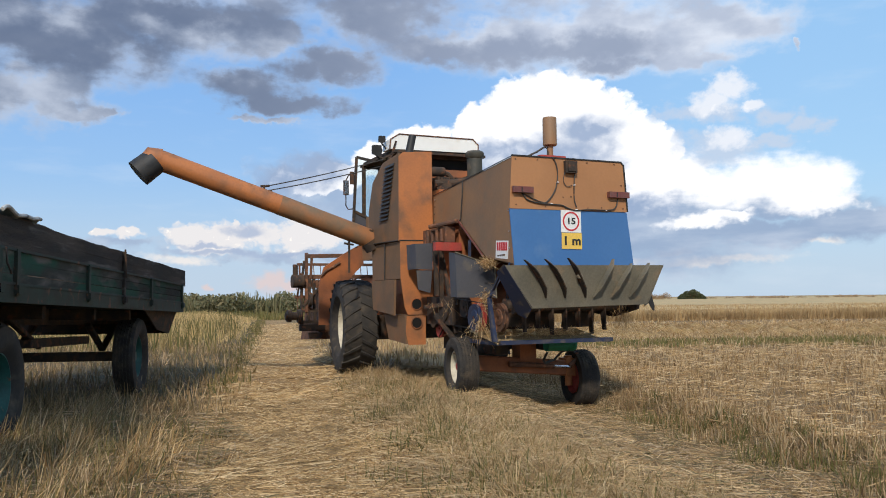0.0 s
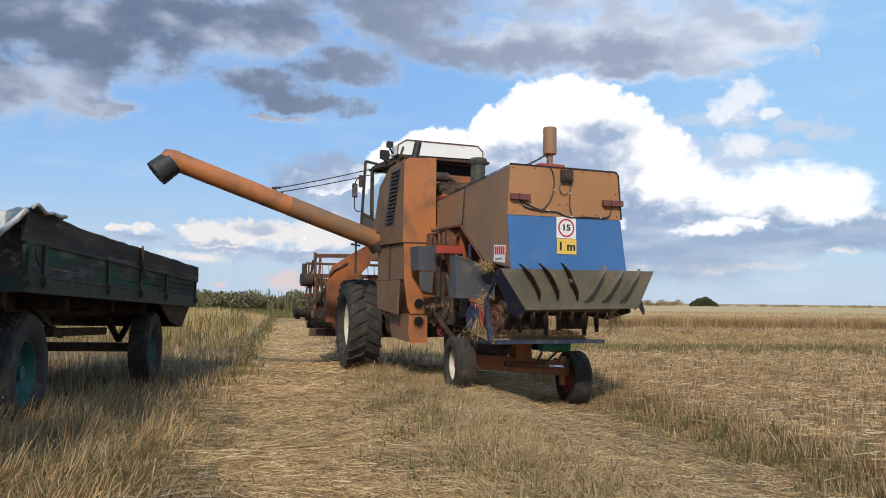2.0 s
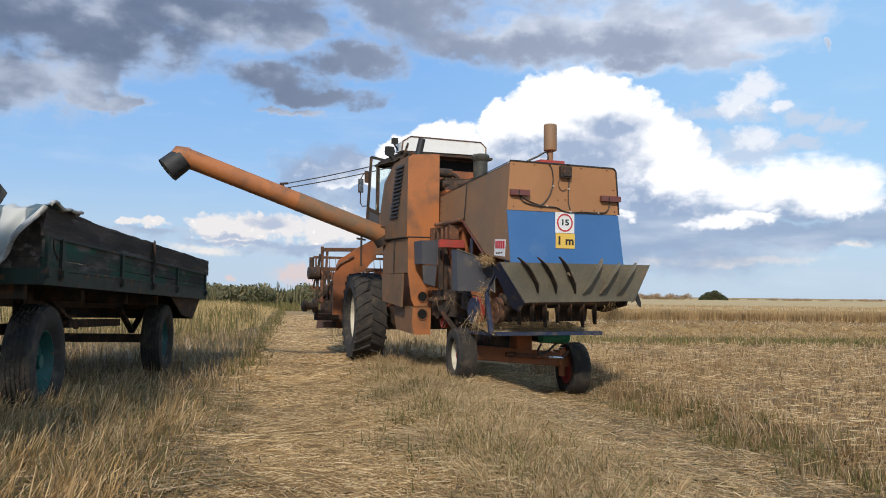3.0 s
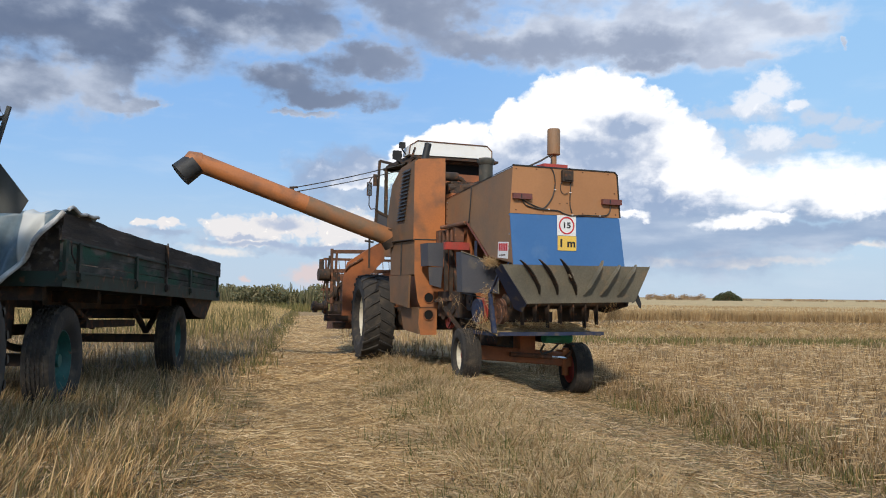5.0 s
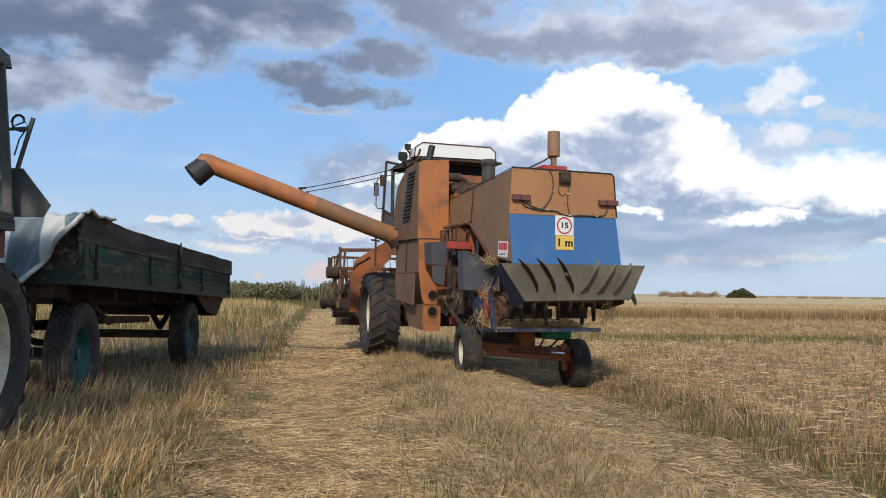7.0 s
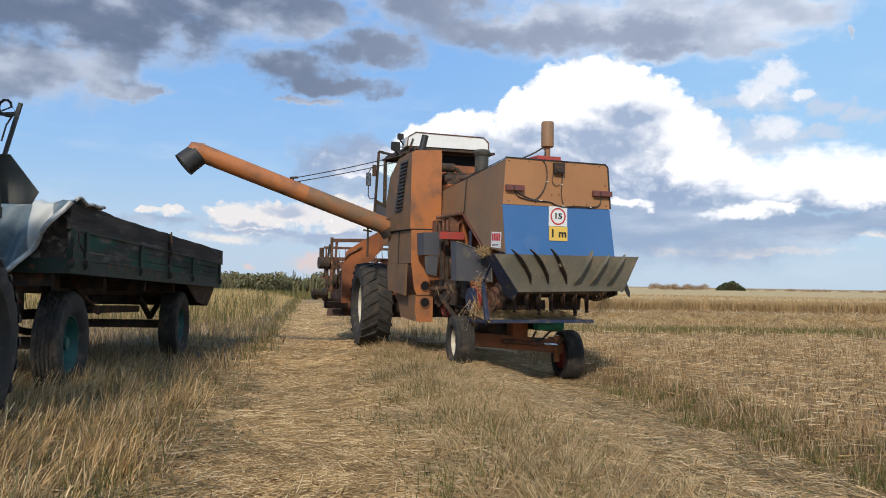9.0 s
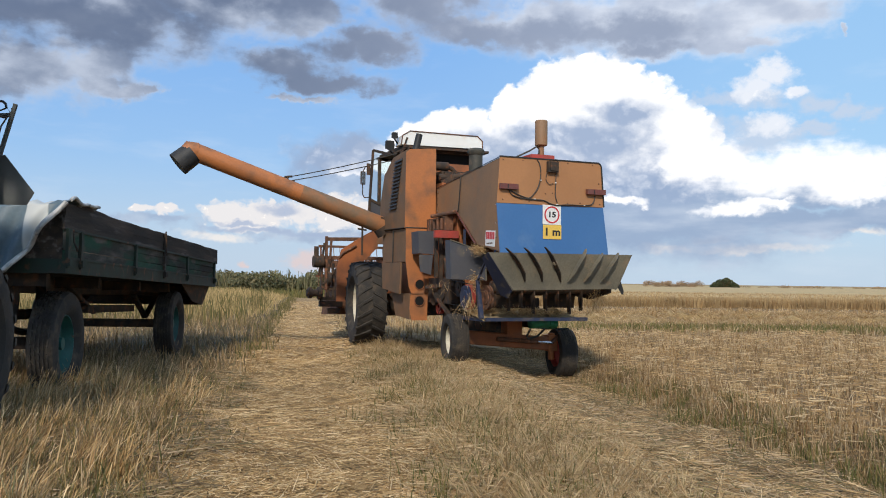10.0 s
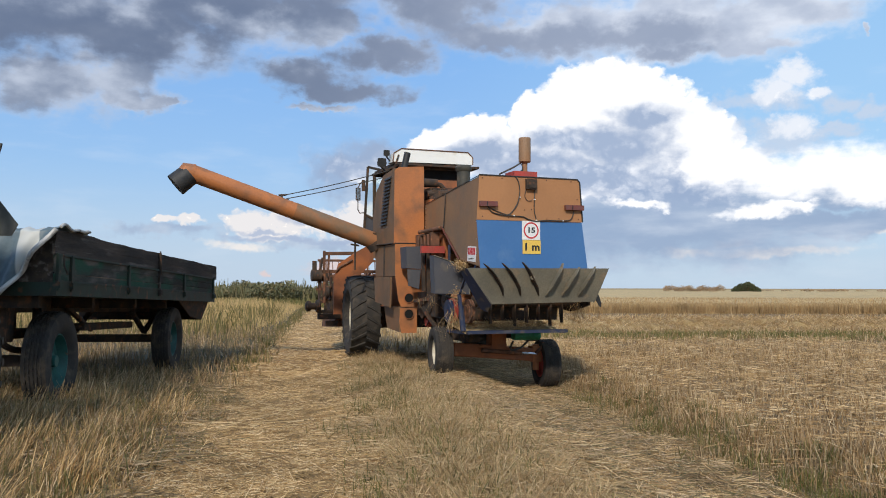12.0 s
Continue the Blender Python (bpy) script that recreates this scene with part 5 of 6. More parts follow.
def top_board(x0, y0, y1, z0, z1, amp):
    """A weathered board whose edges wander along its length."""
    b = nbm()
    n = 14
    rings = []
    for i in range(n + 1):
        y = y0 + (y1 - y0) * i / n
        hump = amp * math.exp(-((y - 0.55) / 0.5) ** 2)
        lo, hi = z0 - 0.012 + (hump * 0.8 if z0 > 0.45 else 0.0) + rnd.uniform(-1, 1) * 0.003, z1 + hump + rnd.uniform(-1, 1) * 0.008
        dx = rnd.uniform(-1, 1) * 0.004
        rings.append([b.verts.new(p) for p in ((x0 + dx, y, lo), (x0 + 0.026 + dx, y, lo), (x0 + 0.026 + dx, y, hi), (x0 + dx, y, hi))])
    for a, c in zip(rings, rings[1:]):
        for k in range(4):
            b.faces.new((a[k], a[(k + 1) % 4], c[(k + 1) % 4], c[k]))
    b.faces.new(rings[0][::-1])
    b.faces.new(rings[-1])
    return part("plank", b, wood_old, trailer)


for x0 in (-0.028, -TW):
    for y0, y1 in ((0.0, 3.35), (3.36, TL)):
        for k in range(3):
            z = 0.088 + k * 0.093
            plank((x0, y0 + 0.004, z), (x0 + 0.028, y1 - 0.004, z + 0.088), wood_green)
    for k in range(2):
        z = 0.370 + k * 0.118
        top_board(x0, -0.02 + rnd.uniform(-0.03, 0.02), 3.34, z, z + 0.112, 0.020)
        top_board(x0, 3.36, TL + rnd.uniform(0.06, 0.18), z - 0.01, z + 0.102, 0.0)
for y0 in (0.0, TL - 0.03):
    for k in range(5):
        z = 0.088 + k * 0.098
        plank((-TW + 0.03, y0 + 0.002 + 0.004 * (k % 2), z), (-0.03, y0 + 0.028 + 0.004 * (k % 2), z + 0.099), wood_old)
for y in (0.03, 0.36, 2.1, 3.35, 4.62, 6.5):
    for x in (0.001, -TW - 0.03):
        b = nbm()
        tall = y in (3.35,)
        box(b, (x, y - 0.03, 0.0), (x + 0.028, y + 0.03, 0.60 if tall else 0.365))
        box(b, (x + 0.0, y - 0.045, 0.02), (x + 0.05, y + 0.045, 0.085))
        part("stake", b, steel_green if not tall else wood_old, trailer, "", 0.006)
b = nbm()
for z in (0.095, 0.362):
    beam(b, (0.008, 0.0, z), (0.008, TL, z), 0.022, 0.022)
part("rail", b, steel_green, trailer)
b = nbm()
tube(b, [(0.035, 0.10, 0.36), (0.045, 0.09, 0.25), (0.06, 0.12, 0.19), (0.05, 0.16, 0.17)], 0.009, 6)
part("latch", b, iron, trailer, "dark latch hook")
b = nbm()
tube(b, [(0.035, 3.30, 0.62), (0.035, 3.33, 0.5), (0.04, 3.35, 0.3)], 0.010, 6)
part("latch", b, iron, trailer, "dark latch hook")
b = nbm()
prism(b, [(-0.05, 4.5, -0.02), (-0.05, 6.45, -0.02), (-0.10, 6.15, -0.36), (-0.12, 5.55, -0.30)], (-0.02, 0, 0))
prism(b, [(-0.05, 6.45, -0.02), (-0.10, 6.15, -0.36), (-2.2, 6.15, -0.36), (-2.25, 6.45, -0.02)], (0, 0.02, 0))
part("mud_flap", b, iron, trailer, "dark rusty under-bed flap")
b = nbm()
for x in (-0.72, -1.58):
    box(b, (x - 0.05, 0.1, -0.22), (x + 0.05, 6.2, -0.05))
for y in (0.1, 1.5, 3.0, 4.4, 6.1):
    box(b, (-2.1, y, -0.17), (-0.2, y + 0.08, -0.05))
part("chassis", b, iron, trailer, "dark rusty chassis", 0.008)
b = nbm()
box(b, (-1.95, 0.63, -0.79), (-0.45, 0.75, -0.67))
box(b, (-1.6, 0.25, -0.50), (-0.7, 1.2, -0.40))
tube(b, [(-1.15, 0.69, -0.40), (-1.15, 0.69, -0.22)], 0.42, 28)
part("front_axle", b, iron, trailer, "dark turntable and front axle", 0.008)
for x in (-0.62, -1.68):
    b = nbm()
    tube(b, flow([(x, 0.10, -0.47), (x, 0.40, -0.58), (x, 0.69, -0.62), (x, 0.98, -0.58), (x, 1.27, -0.47)]), 0.035, 8)
    part("leaf_spring", b, iron, trailer, "dark rusty leaf spring")
    for y in (0.30, 1.10):
        part("post", beam(nbm(), (x, y, -0.52), (x, y, -0.10), 0.10, 0.16), iron, trailer, "dark rusty bolster post")
b = nbm()
box(b, (-1.95, 4.69, -0.69), (-0.45, 4.81, -0.57))
for x in (-0.62, -1.68):
    beam(b, (x, 4.15, -0.22), (x, 4.75, -0.54), 0.07, 0.06)
    beam(b, (x, 4.75, -0.54), (x, 5.35, -0.22), 0.07, 0.06)
tube(b, [(-1.15, 1.2, -0.45), (-1.15, 5.0, -0.42)], 0.04, 10)
box(b, (-0.75, 2.2, -0.45), (-0.55, 4.0, -0.36))
beam(b, (-0.62, 1.7, -0.12), (-0.62, 2.6, -0.45), 0.06, 0.05)
part("rear_axle", b, iron, trailer, "", 0.008)
for y, z, r in ((0.69, -0.735, 0.530), (4.75, -0.635, 0.490)):
    for x, o in ((-0.31 if y < 2 else -0.26, 1), (-1.98, -1)):
        wheel("wheel", trailer, (x, y, z), r, 0.27, r * 0.54, teal, "road", o, 4 if y < 2 else 2, teal)
b = nbm()
beam(b, (-0.75, 0.5, -0.50), (-1.15, -1.35, -0.62), 0.07, 0.08)
beam(b, (-1.55, 0.5, -0.50), (-1.15, -1.35, -0.62), 0.07, 0.08)
part("drawbar", b, steel_green, trailer, "", 0.008)
# tarpaulin thrown over the front
N, M = 64, 40
tv = np.zeros((M, N, 3))
for i in range(M):
    for j in range(N):
        s, t = j / (N - 1), i / (M - 1)
        x = 0.03 - s * 2.36
        hem = 0.60 - 0.66 * min(1.0, s * 2.36 / 0.50)
        lump = 0.05 * math.sin(x * 5.0 + 1) + 0.03 * math.sin(x * 11.3)
        back = 0.75 - 0.35 * s
        if t < 0.4:
            q = t / 0.4
            y, z = back * (1 - q) - 0.03 * q, 0.605 + lump * 0.35 + 0.022 * math.sin(q * 3.1) + 0.022 * math.sin(x * 19 + q * 9) + 0.015 * math.sin(x * 37 - q * 14)
        else:
            q = (t - 0.4) / 0.6
            top = 0.605 + lump * 0.35
            z = top + (min(hem, top - 0.03) - top) * q
            y = -0.035 - 0.06 * q - 0.06 * abs(math.sin(x * 9 + q * 2.6)) * q - 0.03 * math.sin(x * 21 + 5 * q) * (0.3 + q)
        tv[i, j] = (x, y, z)
ii = np.arange(N * M).reshape(M, N)
tf = np.stack([ii[:-1, :-1], ii[:-1, 1:], ii[1:, 1:], ii[1:, :-1]], -1).reshape(-1, 4)
tarp = mesh_of("tarpaulin", tv.reshape(-1, 3), tf, tarp_mat)
tarp.matrix_basis = trailer.matrix_basis.copy()
tarp.modifiers.new("thickness", "SOLIDIFY").thickness = 0.006
tagged(tarp, "crumpled grey and white tarpaulin draped over a trailer front", "tarpaulin")
b = nbm()
tube(b, [tuple(tv[M - 1, j] + np.array((0.004, -0.012, 0.012))) for j in range(0, 15)], 0.024, 8)
tube(b, [tuple(tv[i, 0] + np.array((0.006, 0, 0.0))) for i in range(0, 16)], 0.016, 8)
part("hem", b, tarp_hem, tarp, "pale dirty hem")

# ---- tractor that pulls the trailer ----
red_dark = material("dirty_dark_red_paint", (0.14, 0.022, 0.018), (0.10, 0.025, 0.02), 0.6, 0, 4, 60, 0.15, third=(0.08, 0.05, 0.04), third_at=(0.55, 0.68))
tractor = thing("tractor", pose(-3.98, 5.35, 0, 0, 0, 5.36), "old red tractor with a glazed cab, hitched to the trailer", "tractor")
for s in (-1, 1):
    wheel("rear_wheel", tractor, (s * 0.70, 0, 0.755), 0.645, 0.36, 0.40, rim_mat, "farm", s)
    wheel("front_wheel", tractor, (s * 0.62, -2.05, 0.50), 0.36, 0.20, 0.2, rim_mat, "road", s)
b = nbm()
tube(b, [(-0.6, 0, 0.755), (0.6, 0, 0.755)], 0.13, 14)
box(b, (-0.22, -1.2, 0.5), (0.22, 0.35, 1.05))
box(b, (-0.5, -2.1, 0.42), (0.5, -2.0, 0.55))
box(b, (-0.05, 0.3, 0.42), (0.05, 0.62, 0.52))
part("transmission", b, iron, tractor, "", 0.02)
b = nbm()
prism(b, [(-0.28, y, z) for y, z in ((-0.95, 0.85), (-2.45, 0.75), (-2.5, 1.3), (-2.3, 1.42), (-0.95, 1.5))], (0.56, 0, 0))
part("bonnet", b, red, tractor, "red bonnet", 0.03)
for s in (-1, 1):
    b = nbm()
    pts = [(s * 0.50, 0.70 * math.cos(a), 0.76 + 0.72 * math.sin(a)) for a in [radians(k) for k in range(5, 176, 17)]]
    for p, q in zip(pts, pts[1:]):
        prism(b, [p, q, (s * 0.70, q[1], q[2]), (s * 0.70, p[1], p[2])], (0, 0.01, 0.012))
    bmesh.ops.remove_doubles(b, verts=b.verts, dist=0.004)
    part("fender", b, slate, tractor, "dusty dark fender")
b = nbm()
box(b, (-0.74, -0.85, 1.42), (0.74, 0.40, 1.62))
part("cab_base", b, red_dark, tractor, "", 0.02)
b = nbm()
box(b, (-0.79, -0.9, 1.62), (0.79, 0.44, 1.70))
part("cab_sill", b, plate_mat, tractor, "", 0.01)
b = nbm()
for x0, x1, y in ((0.77, 0.675, 0.38), (-0.77, -0.675, 0.38), (0.77, 0.675, -0.8), (-0.77, -0.675, -0.8)):
    beam(b, (x0, y, 1.68), (x1, y * 0.92, 2.88), 0.07, 0.07)
for z, w in ((1.72, 0.77), (2.86, 0.69)):
    beam(b, (-w, 0.37, z), (w, 0.37, z), 0.06, 0.06)
    beam(b, (-w, -0.78, z), (w, -0.78, z), 0.06, 0.06)
    for s in (-1, 1):
        beam(b, (s * w, -0.78, z), (s * w, 0.37, z), 0.06, 0.06)
part("cab_frame", b, plate_mat, tractor, "grey cab frame", 0.008)
b = nbm()
prism(b, [(-0.72, 0.366, 1.75), (0.72, 0.366, 1.75), (0.655, 0.35, 2.83), (-0.655, 0.35, 2.83)], (0, 0.006, 0))
g = part("window_pane", b, glass, tractor, "clear cab glass")
g.visible_shadow = False
b = nbm()
prism(b, [(-0.72, -0.79, 1.75), (0.72, -0.79, 1.75), (0.655, -0.75, 2.83), (-0.655, -0.75, 2.83)], (0, 0.006, 0))
g = part("window_pane", b, glass, tractor, "clear cab glass")
g.visible_shadow = False
b = nbm()
prism(b, [(-0.70, y, z) for y, z in ((-0.95, 2.90), (0.50, 2.84), (0.45, 2.93), (-0.2, 3.0), (-0.9, 2.97))], (1.40, 0, 0))
part("cab_roof", b, plate_mat, tractor, "grey-brown cab roof", 0.02)
b = nbm()
prism(b, [(0.50, 0.46, 1.82), (0.71, 0.46, 2.09), (0.82, 0.46, 2.09), (1.03, 0.46, 1.82), (0.98, 0.46, 1.73), (0.56, 0.46, 1.73)], (0, 0.012, 0))
part("reflector_plate", b, plate_mat, tractor, "dark grey six-sided sheet plate", 0.003)
b = nbm()
beam(b, (0.80, 0.42, 2.08), (0.90, 0.42, 2.46), 0.025, 0.025)
beam(b, (0.70, 0.42, 2.37), (0.885, 0.42, 2.385), 0.02, 0.02)
part("lamp_bar", b, plate_mat, tractor, "thin iron lamp bar")
b = nbm()
tube(b, [(0.78 + 0.055 * math.cos(a * 0.6), 0.42 + 0.01 * a, 2.43 + 0.055 * math.sin(a * 0.6)) for a in range(0, 12)], 0.010, 6)
tube(b, [(0.77, 0.42, 2.40), (0.84, 0.42, 2.43), (0.86, 0.43, 2.40), (0.80, 0.43, 2.30), (0.77, 0.43, 2.18)], 0.006, 6)
part("cable", b, cable_mat, tractor, "loose loop of cable")


# ---- crops, stubble and litter ----
def stalk_material(name, tones, warm=(1.03, 0.92, 0.76), rough=0.7, glow=0.2):
    """Dry stalks whose tone changes from stalk to stalk and in broad patches."""
    m = bpy.data.materials.new(name)
    m.use_nodes = True
    n, l = m.node_tree.nodes, m.node_tree.links
    b = n["Principled BSDF"]
    geo = n.new("ShaderNodeNewGeometry")
    ramp = n.new("ShaderNodeValToRGB")
    e = ramp.color_ramp.elements
    while len(e) < len(tones):
        e.new(0.5)
    for i, (r, g, b_) in enumerate(tones):
        e[i].position, e[i].color = i / (len(tones) - 1), (r * warm[0], g * warm[1], b_ * warm[2], 1)
    l.new(geo.outputs["Random Per Island"], ramp.inputs[0])
    tc = n.new("ShaderNodeTexCoord")
    nz = n.new("ShaderNodeTexNoise")
    nz.inputs["Scale"].default_value, nz.inputs["Detail"].default_value = 0.8, 4
    l.new(tc.outputs["Object"], nz.inputs["Vector"])
    mr = n.new("ShaderNodeMapRange")
    l.new(nz.outputs["Fac"], mr.inputs[0])
    mr.inputs[1].default_value, mr.inputs[2].default_value, mr.inputs[3].default_value, mr.inputs[4].default_value = 0.3, 0.7, 0.78, 1.15
    hsv = n.new("ShaderNodeHueSaturation")
    l.new(ramp.outputs[0], hsv.inputs["Color"])
    l.new(mr.outputs[0], hsv.inputs["Value"])
    l.new(hsv.outputs[0], b.inputs["Base Color"])
    b.inputs["Roughness"].default_value = rough
    if glow:
        tr = n.new("ShaderNodeBsdfTranslucent")
        l.new(hsv.outputs[0], tr.inputs[0])
        mx = n.new("ShaderNodeMixShader")
        mx.inputs[0].default_value = glow
        out = n["Material Output"]
        l.new(b.outputs[0], mx.inputs[1])
        l.new(tr.outputs[0], mx.inputs[2])
        l.new(mx.outputs[0], out.inputs[0])
    return m


STRAW = [(0.20, 0.12, 0.055), (0.46, 0.31, 0.145), (0.30, 0.20, 0.10), (0.66, 0.50, 0.28), (0.48, 0.34, 0.175), (0.84, 0.71, 0.50), (0.60, 0.43, 0.22)]
GREYED = [(0.10, 0.08, 0.045), (0.20, 0.155, 0.085), (0.32, 0.235, 0.125), (0.15, 0.14, 0.065), (0.38, 0.28, 0.155), (0.62, 0.51, 0.36), (0.10, 0.12, 0.045), (0.46, 0.35, 0.20)]
straw_mat = stalk_material("dry_straw", STRAW)
grey_mat = stalk_material("weathered_stubble", GREYED, (1.08, 0.93, 0.80))
trodden_mat = stalk_material("trodden_straw", [(0.14, 0.095, 0.045), (0.26, 0.18, 0.085), (0.38, 0.27, 0.13), (0.20, 0.14, 0.07), (0.50, 0.37, 0.19)], glow=0.0)
grass_mat = stalk_material("dead_grass", [(0.24, 0.17, 0.09), (0.42, 0.30, 0.165), (0.58, 0.44, 0.27), (0.30, 0.25, 0.12), (0.74, 0.60, 0.41)])
green_mat = stalk_material("green_weed", [(0.09, 0.10, 0.034), (0.15, 0.145, 0.052), (0.22, 0.19, 0.075), (0.34, 0.26, 0.125)], glow=0.3)
stubble_mat = stalk_material("cut_stubble", [(0.14, 0.085, 0.04), (0.55, 0.40, 0.21), (0.32, 0.21, 0.10), (0.80, 0.66, 0.45), (0.22, 0.14, 0.065), (0.88, 0.76, 0.56), (0.42, 0.29, 0.14)], (0.80, 0.70, 0.57))
regrowth_mat = stalk_material("green_regrowth", [(0.11, 0.125, 0.038), (0.17, 0.175, 0.06), (0.23, 0.22, 0.085), (0.36, 0.29, 0.13)], glow=0.3)
weed_mat = stalk_material("verge_weed", [(0.07, 0.09, 0.024), (0.12, 0.135, 0.040), (0.18, 0.18, 0.06), (0.27, 0.22, 0.10)], glow=0.3)
crop_mat = stalk_material("olive_crop", [(0.11, 0.125, 0.065), (0.16, 0.175, 0.095), (0.22, 0.215, 0.125), (0.29, 0.26, 0.16)], glow=0.25)
wheat_mat = stalk_material("ripe_wheat", [(0.30, 0.205, 0.11), (0.44, 0.325, 0.18), (0.54, 0.42, 0.25), (0.36, 0.275, 0.16)])
verge_wheat_mat = stalk_material("bleached_wheat", [(0.40, 0.28, 0.14), (0.62, 0.46, 0.24), (0.76, 0.59, 0.33), (0.50, 0.40, 0.20), (0.36, 0.33, 0.14)])
leaf_mat = stalk_material("dark_hedge_leaf", [(0.045, 0.065, 0.030), (0.07, 0.095, 0.045), (0.10, 0.12, 0.06), (0.13, 0.14, 0.08)], glow=0.2)
dry_leaf_mat = stalk_material("dry_brush", [(0.34, 0.25, 0.17), (0.42, 0.32, 0.22), (0.48, 0.37, 0.26), (0.30, 0.25, 0.16)], glow=0.2)


def blades(name, x, y, h, w, lean, mat, seed, label, category, segs=2, z=None, away=None):
    """One object of many tapered stalks. lean: how far the tip hangs over, as a share of the height."""
    rng = np.random.RandomState(seed)
    n = len(x)
    z = height(x, y) - 0.01 if z is None else z
    a = rng.rand(n) * 6.283 if away is None else away + rng.randn(n) * 0.5
    f = rng.rand(n) * 3.1416
    ln = np.minimum(np.abs(rng.randn(n)) * lean if np.isscalar(lean) else lean, 0.97)
    lx, ly = np.cos(a) * ln * h, np.sin(a) * ln * h
    up = h * np.sqrt(np.clip(1 - np.minimum(ln, 0.97) ** 2, 0.02, 1))
    sx_, sy_ = np.cos(f) * w / 2, np.sin(f) * w / 2
    rows = []
    for s in np.linspace(0, 1, segs + 1):
        k = s ** 1.4 if segs > 1 else s
        t = 1 - 0.55 * s
        cx, cy, cz = x + lx * k, y + ly * k, z + up * s
        rows.append(np.stack([np.stack([cx - sx_ * t, cy - sy_ * t, cz], -1), np.stack([cx + sx_ * t, cy + sy_ * t, cz], -1)], 1))
    v = np.concatenate(rows, 1)                                   # n, 2 (segs + 1), 3
    base = (np.arange(n) * 2 * (segs + 1))[:, None]
    faces = np.concatenate([base + np.array([[2 * i, 2 * i + 1, 2 * i + 3, 2 * i + 2]]) for i in range(segs)], 0)
    ob = mesh_of(name, v.reshape(-1, 3), faces, mat, flat=True)
    return tagged(ob, label, category, kind="stuff")


def litter(name, x, y, length, w, mat, seed, label, lift=0.02, along=None, spread=1.5):
    """Loose straws that lie about: thin three-sided rods."""
    rng = np.random.RandomState(seed)
    n = len(x)
    a = rng.rand(n) * 6.283 if along is None else along + rng.randn(n) * spread
    tilt = rng.randn(n) * 0.10
    dx, dy = np.cos(a) * length / 2, np.sin(a) * length / 2
    dz = tilt * length / 2
    z = height(x, y) + 0.004 + rng.rand(n) * lift + np.abs(dz)
    px, py = -np.sin(a) * w / 2, np.cos(a) * w / 2
    ends = []
    for s in (-1, 1):
        c = np.stack([x + s * dx, y + s * dy, z + s * dz], -1)
        o = np.stack([px, py, np.zeros(n)], -1)
        top = np.stack([np.zeros(n), np.zeros(n), w * 0.8], -1)
        ends += [c - o, c + o, c + top]
    v = np.stack(ends, 1)
    base = (np.arange(n) * 6)[:, None]
    faces = np.concatenate([base + np.array([q]) for q in ((0, 2, 5, 3), (1, 4, 5, 2))], 0)
    ob = mesh_of(name, v.reshape(-1, 3), faces, mat, flat=True)
    return tagged(ob, label, "straw", kind="stuff")


def scatter(seed, n, u0, u1, y0, y1, patch=0.0, patch_size=1.5, pseed=3, power=1.0):
    """Places in a strip beside the track; patch: how much they gather in patches; power > 1 crowds them near y0."""
    rng = np.random.RandomState(seed)
    y = y0 + (y1 - y0) * rng.rand(n) ** power
    u = u0 + (u1 - u0) * rng.rand(n)
    u = u + 0.20 * np.minimum(1, (y1 - y0) / 4) * wave(u * 0, y, 1.6, 201) + 0.13 * rng.randn(n)
    x = u / 0.9855 + 0.01 + SLOPE * y
    if patch:
        keep = rng.rand(n) < np.clip(0.5 + patch * wave(x, y, patch_size, pseed), 0.04, 1)
        x, y = x[keep], y[keep]
    return x, y


R = np.random.RandomState(12)
def ran(x, a, b):
    return a + (b - a) * R.rand(len(x))


# standing stubble and weeds beside the track, under the trailer
x, y = scatter(1, 64000, -4.6, -0.76, 3.6, 11.0, 0.9, 0.7, 3, 1.5)
k = step(0.74, 1.25, -across(x, y) + 0.12 * wave(x, y, 0.8, 8))
blades("stubble", x, y, ran(x, 0.08, 0.31) * (0.35 + 0.65 * k) * (0.8 + 0.5 * wave(x, y, 0.45, 306)), ran(x, 0.0045, 0.0105), ran(x, 0.12, 0.85), grey_mat, 1, "greyish standing stubble stalks beside the track", "stubble", away=0.2 + 3.2 * wave(x, y, 0.9, 301))
x, y = scatter(2, 20000, -4.4, -0.74, 3.6, 9.0, 0.9, 1.1, 13, 1.4)
k = step(0.74, 1.25, -across(x, y))
blades("stubble", x, y, ran(x, 0.10, 0.34) * (0.4 + 0.6 * k), ran(x, 0.005, 0.011), ran(x, 0.15, 0.85), straw_mat, 2, "pale straw stubble stalks beside the track", "stubble", away=0.2 + 1.4 * wave(x, y, 1.6, 301))
x, y = scatter(3, 34000, -9.0, -0.8, 10.0, 24.0, 0.5, 1.6, 5)
blades("stubble", x, y, ran(x, 0.08, 0.26), ran(x, 0.008, 0.016), 0.7, grey_mat, 3, "greyish stubble around the trailer", "stubble")
x, y = scatter(4, 14000, -3.8, -0.84, 3.6, 9.0, 1.2, 0.9, 21, 1.4)
blades("weeds", x, y, ran(x, 0.06, 0.24), ran(x, 0.006, 0.014), 0.6, green_mat, 4, "low green weeds between the stubble", "weeds")
x, y = scatter(5, 22000, -3.6, -0.66, 3.6, 10.0, 0.5, 1.0, 23, 1.4)
litter("straw_litter", x, y, ran(x, 0.08, 0.28), ran(x, 0.004, 0.007), grey_mat, 5, "fallen grey straws between the stubble", 0.08)

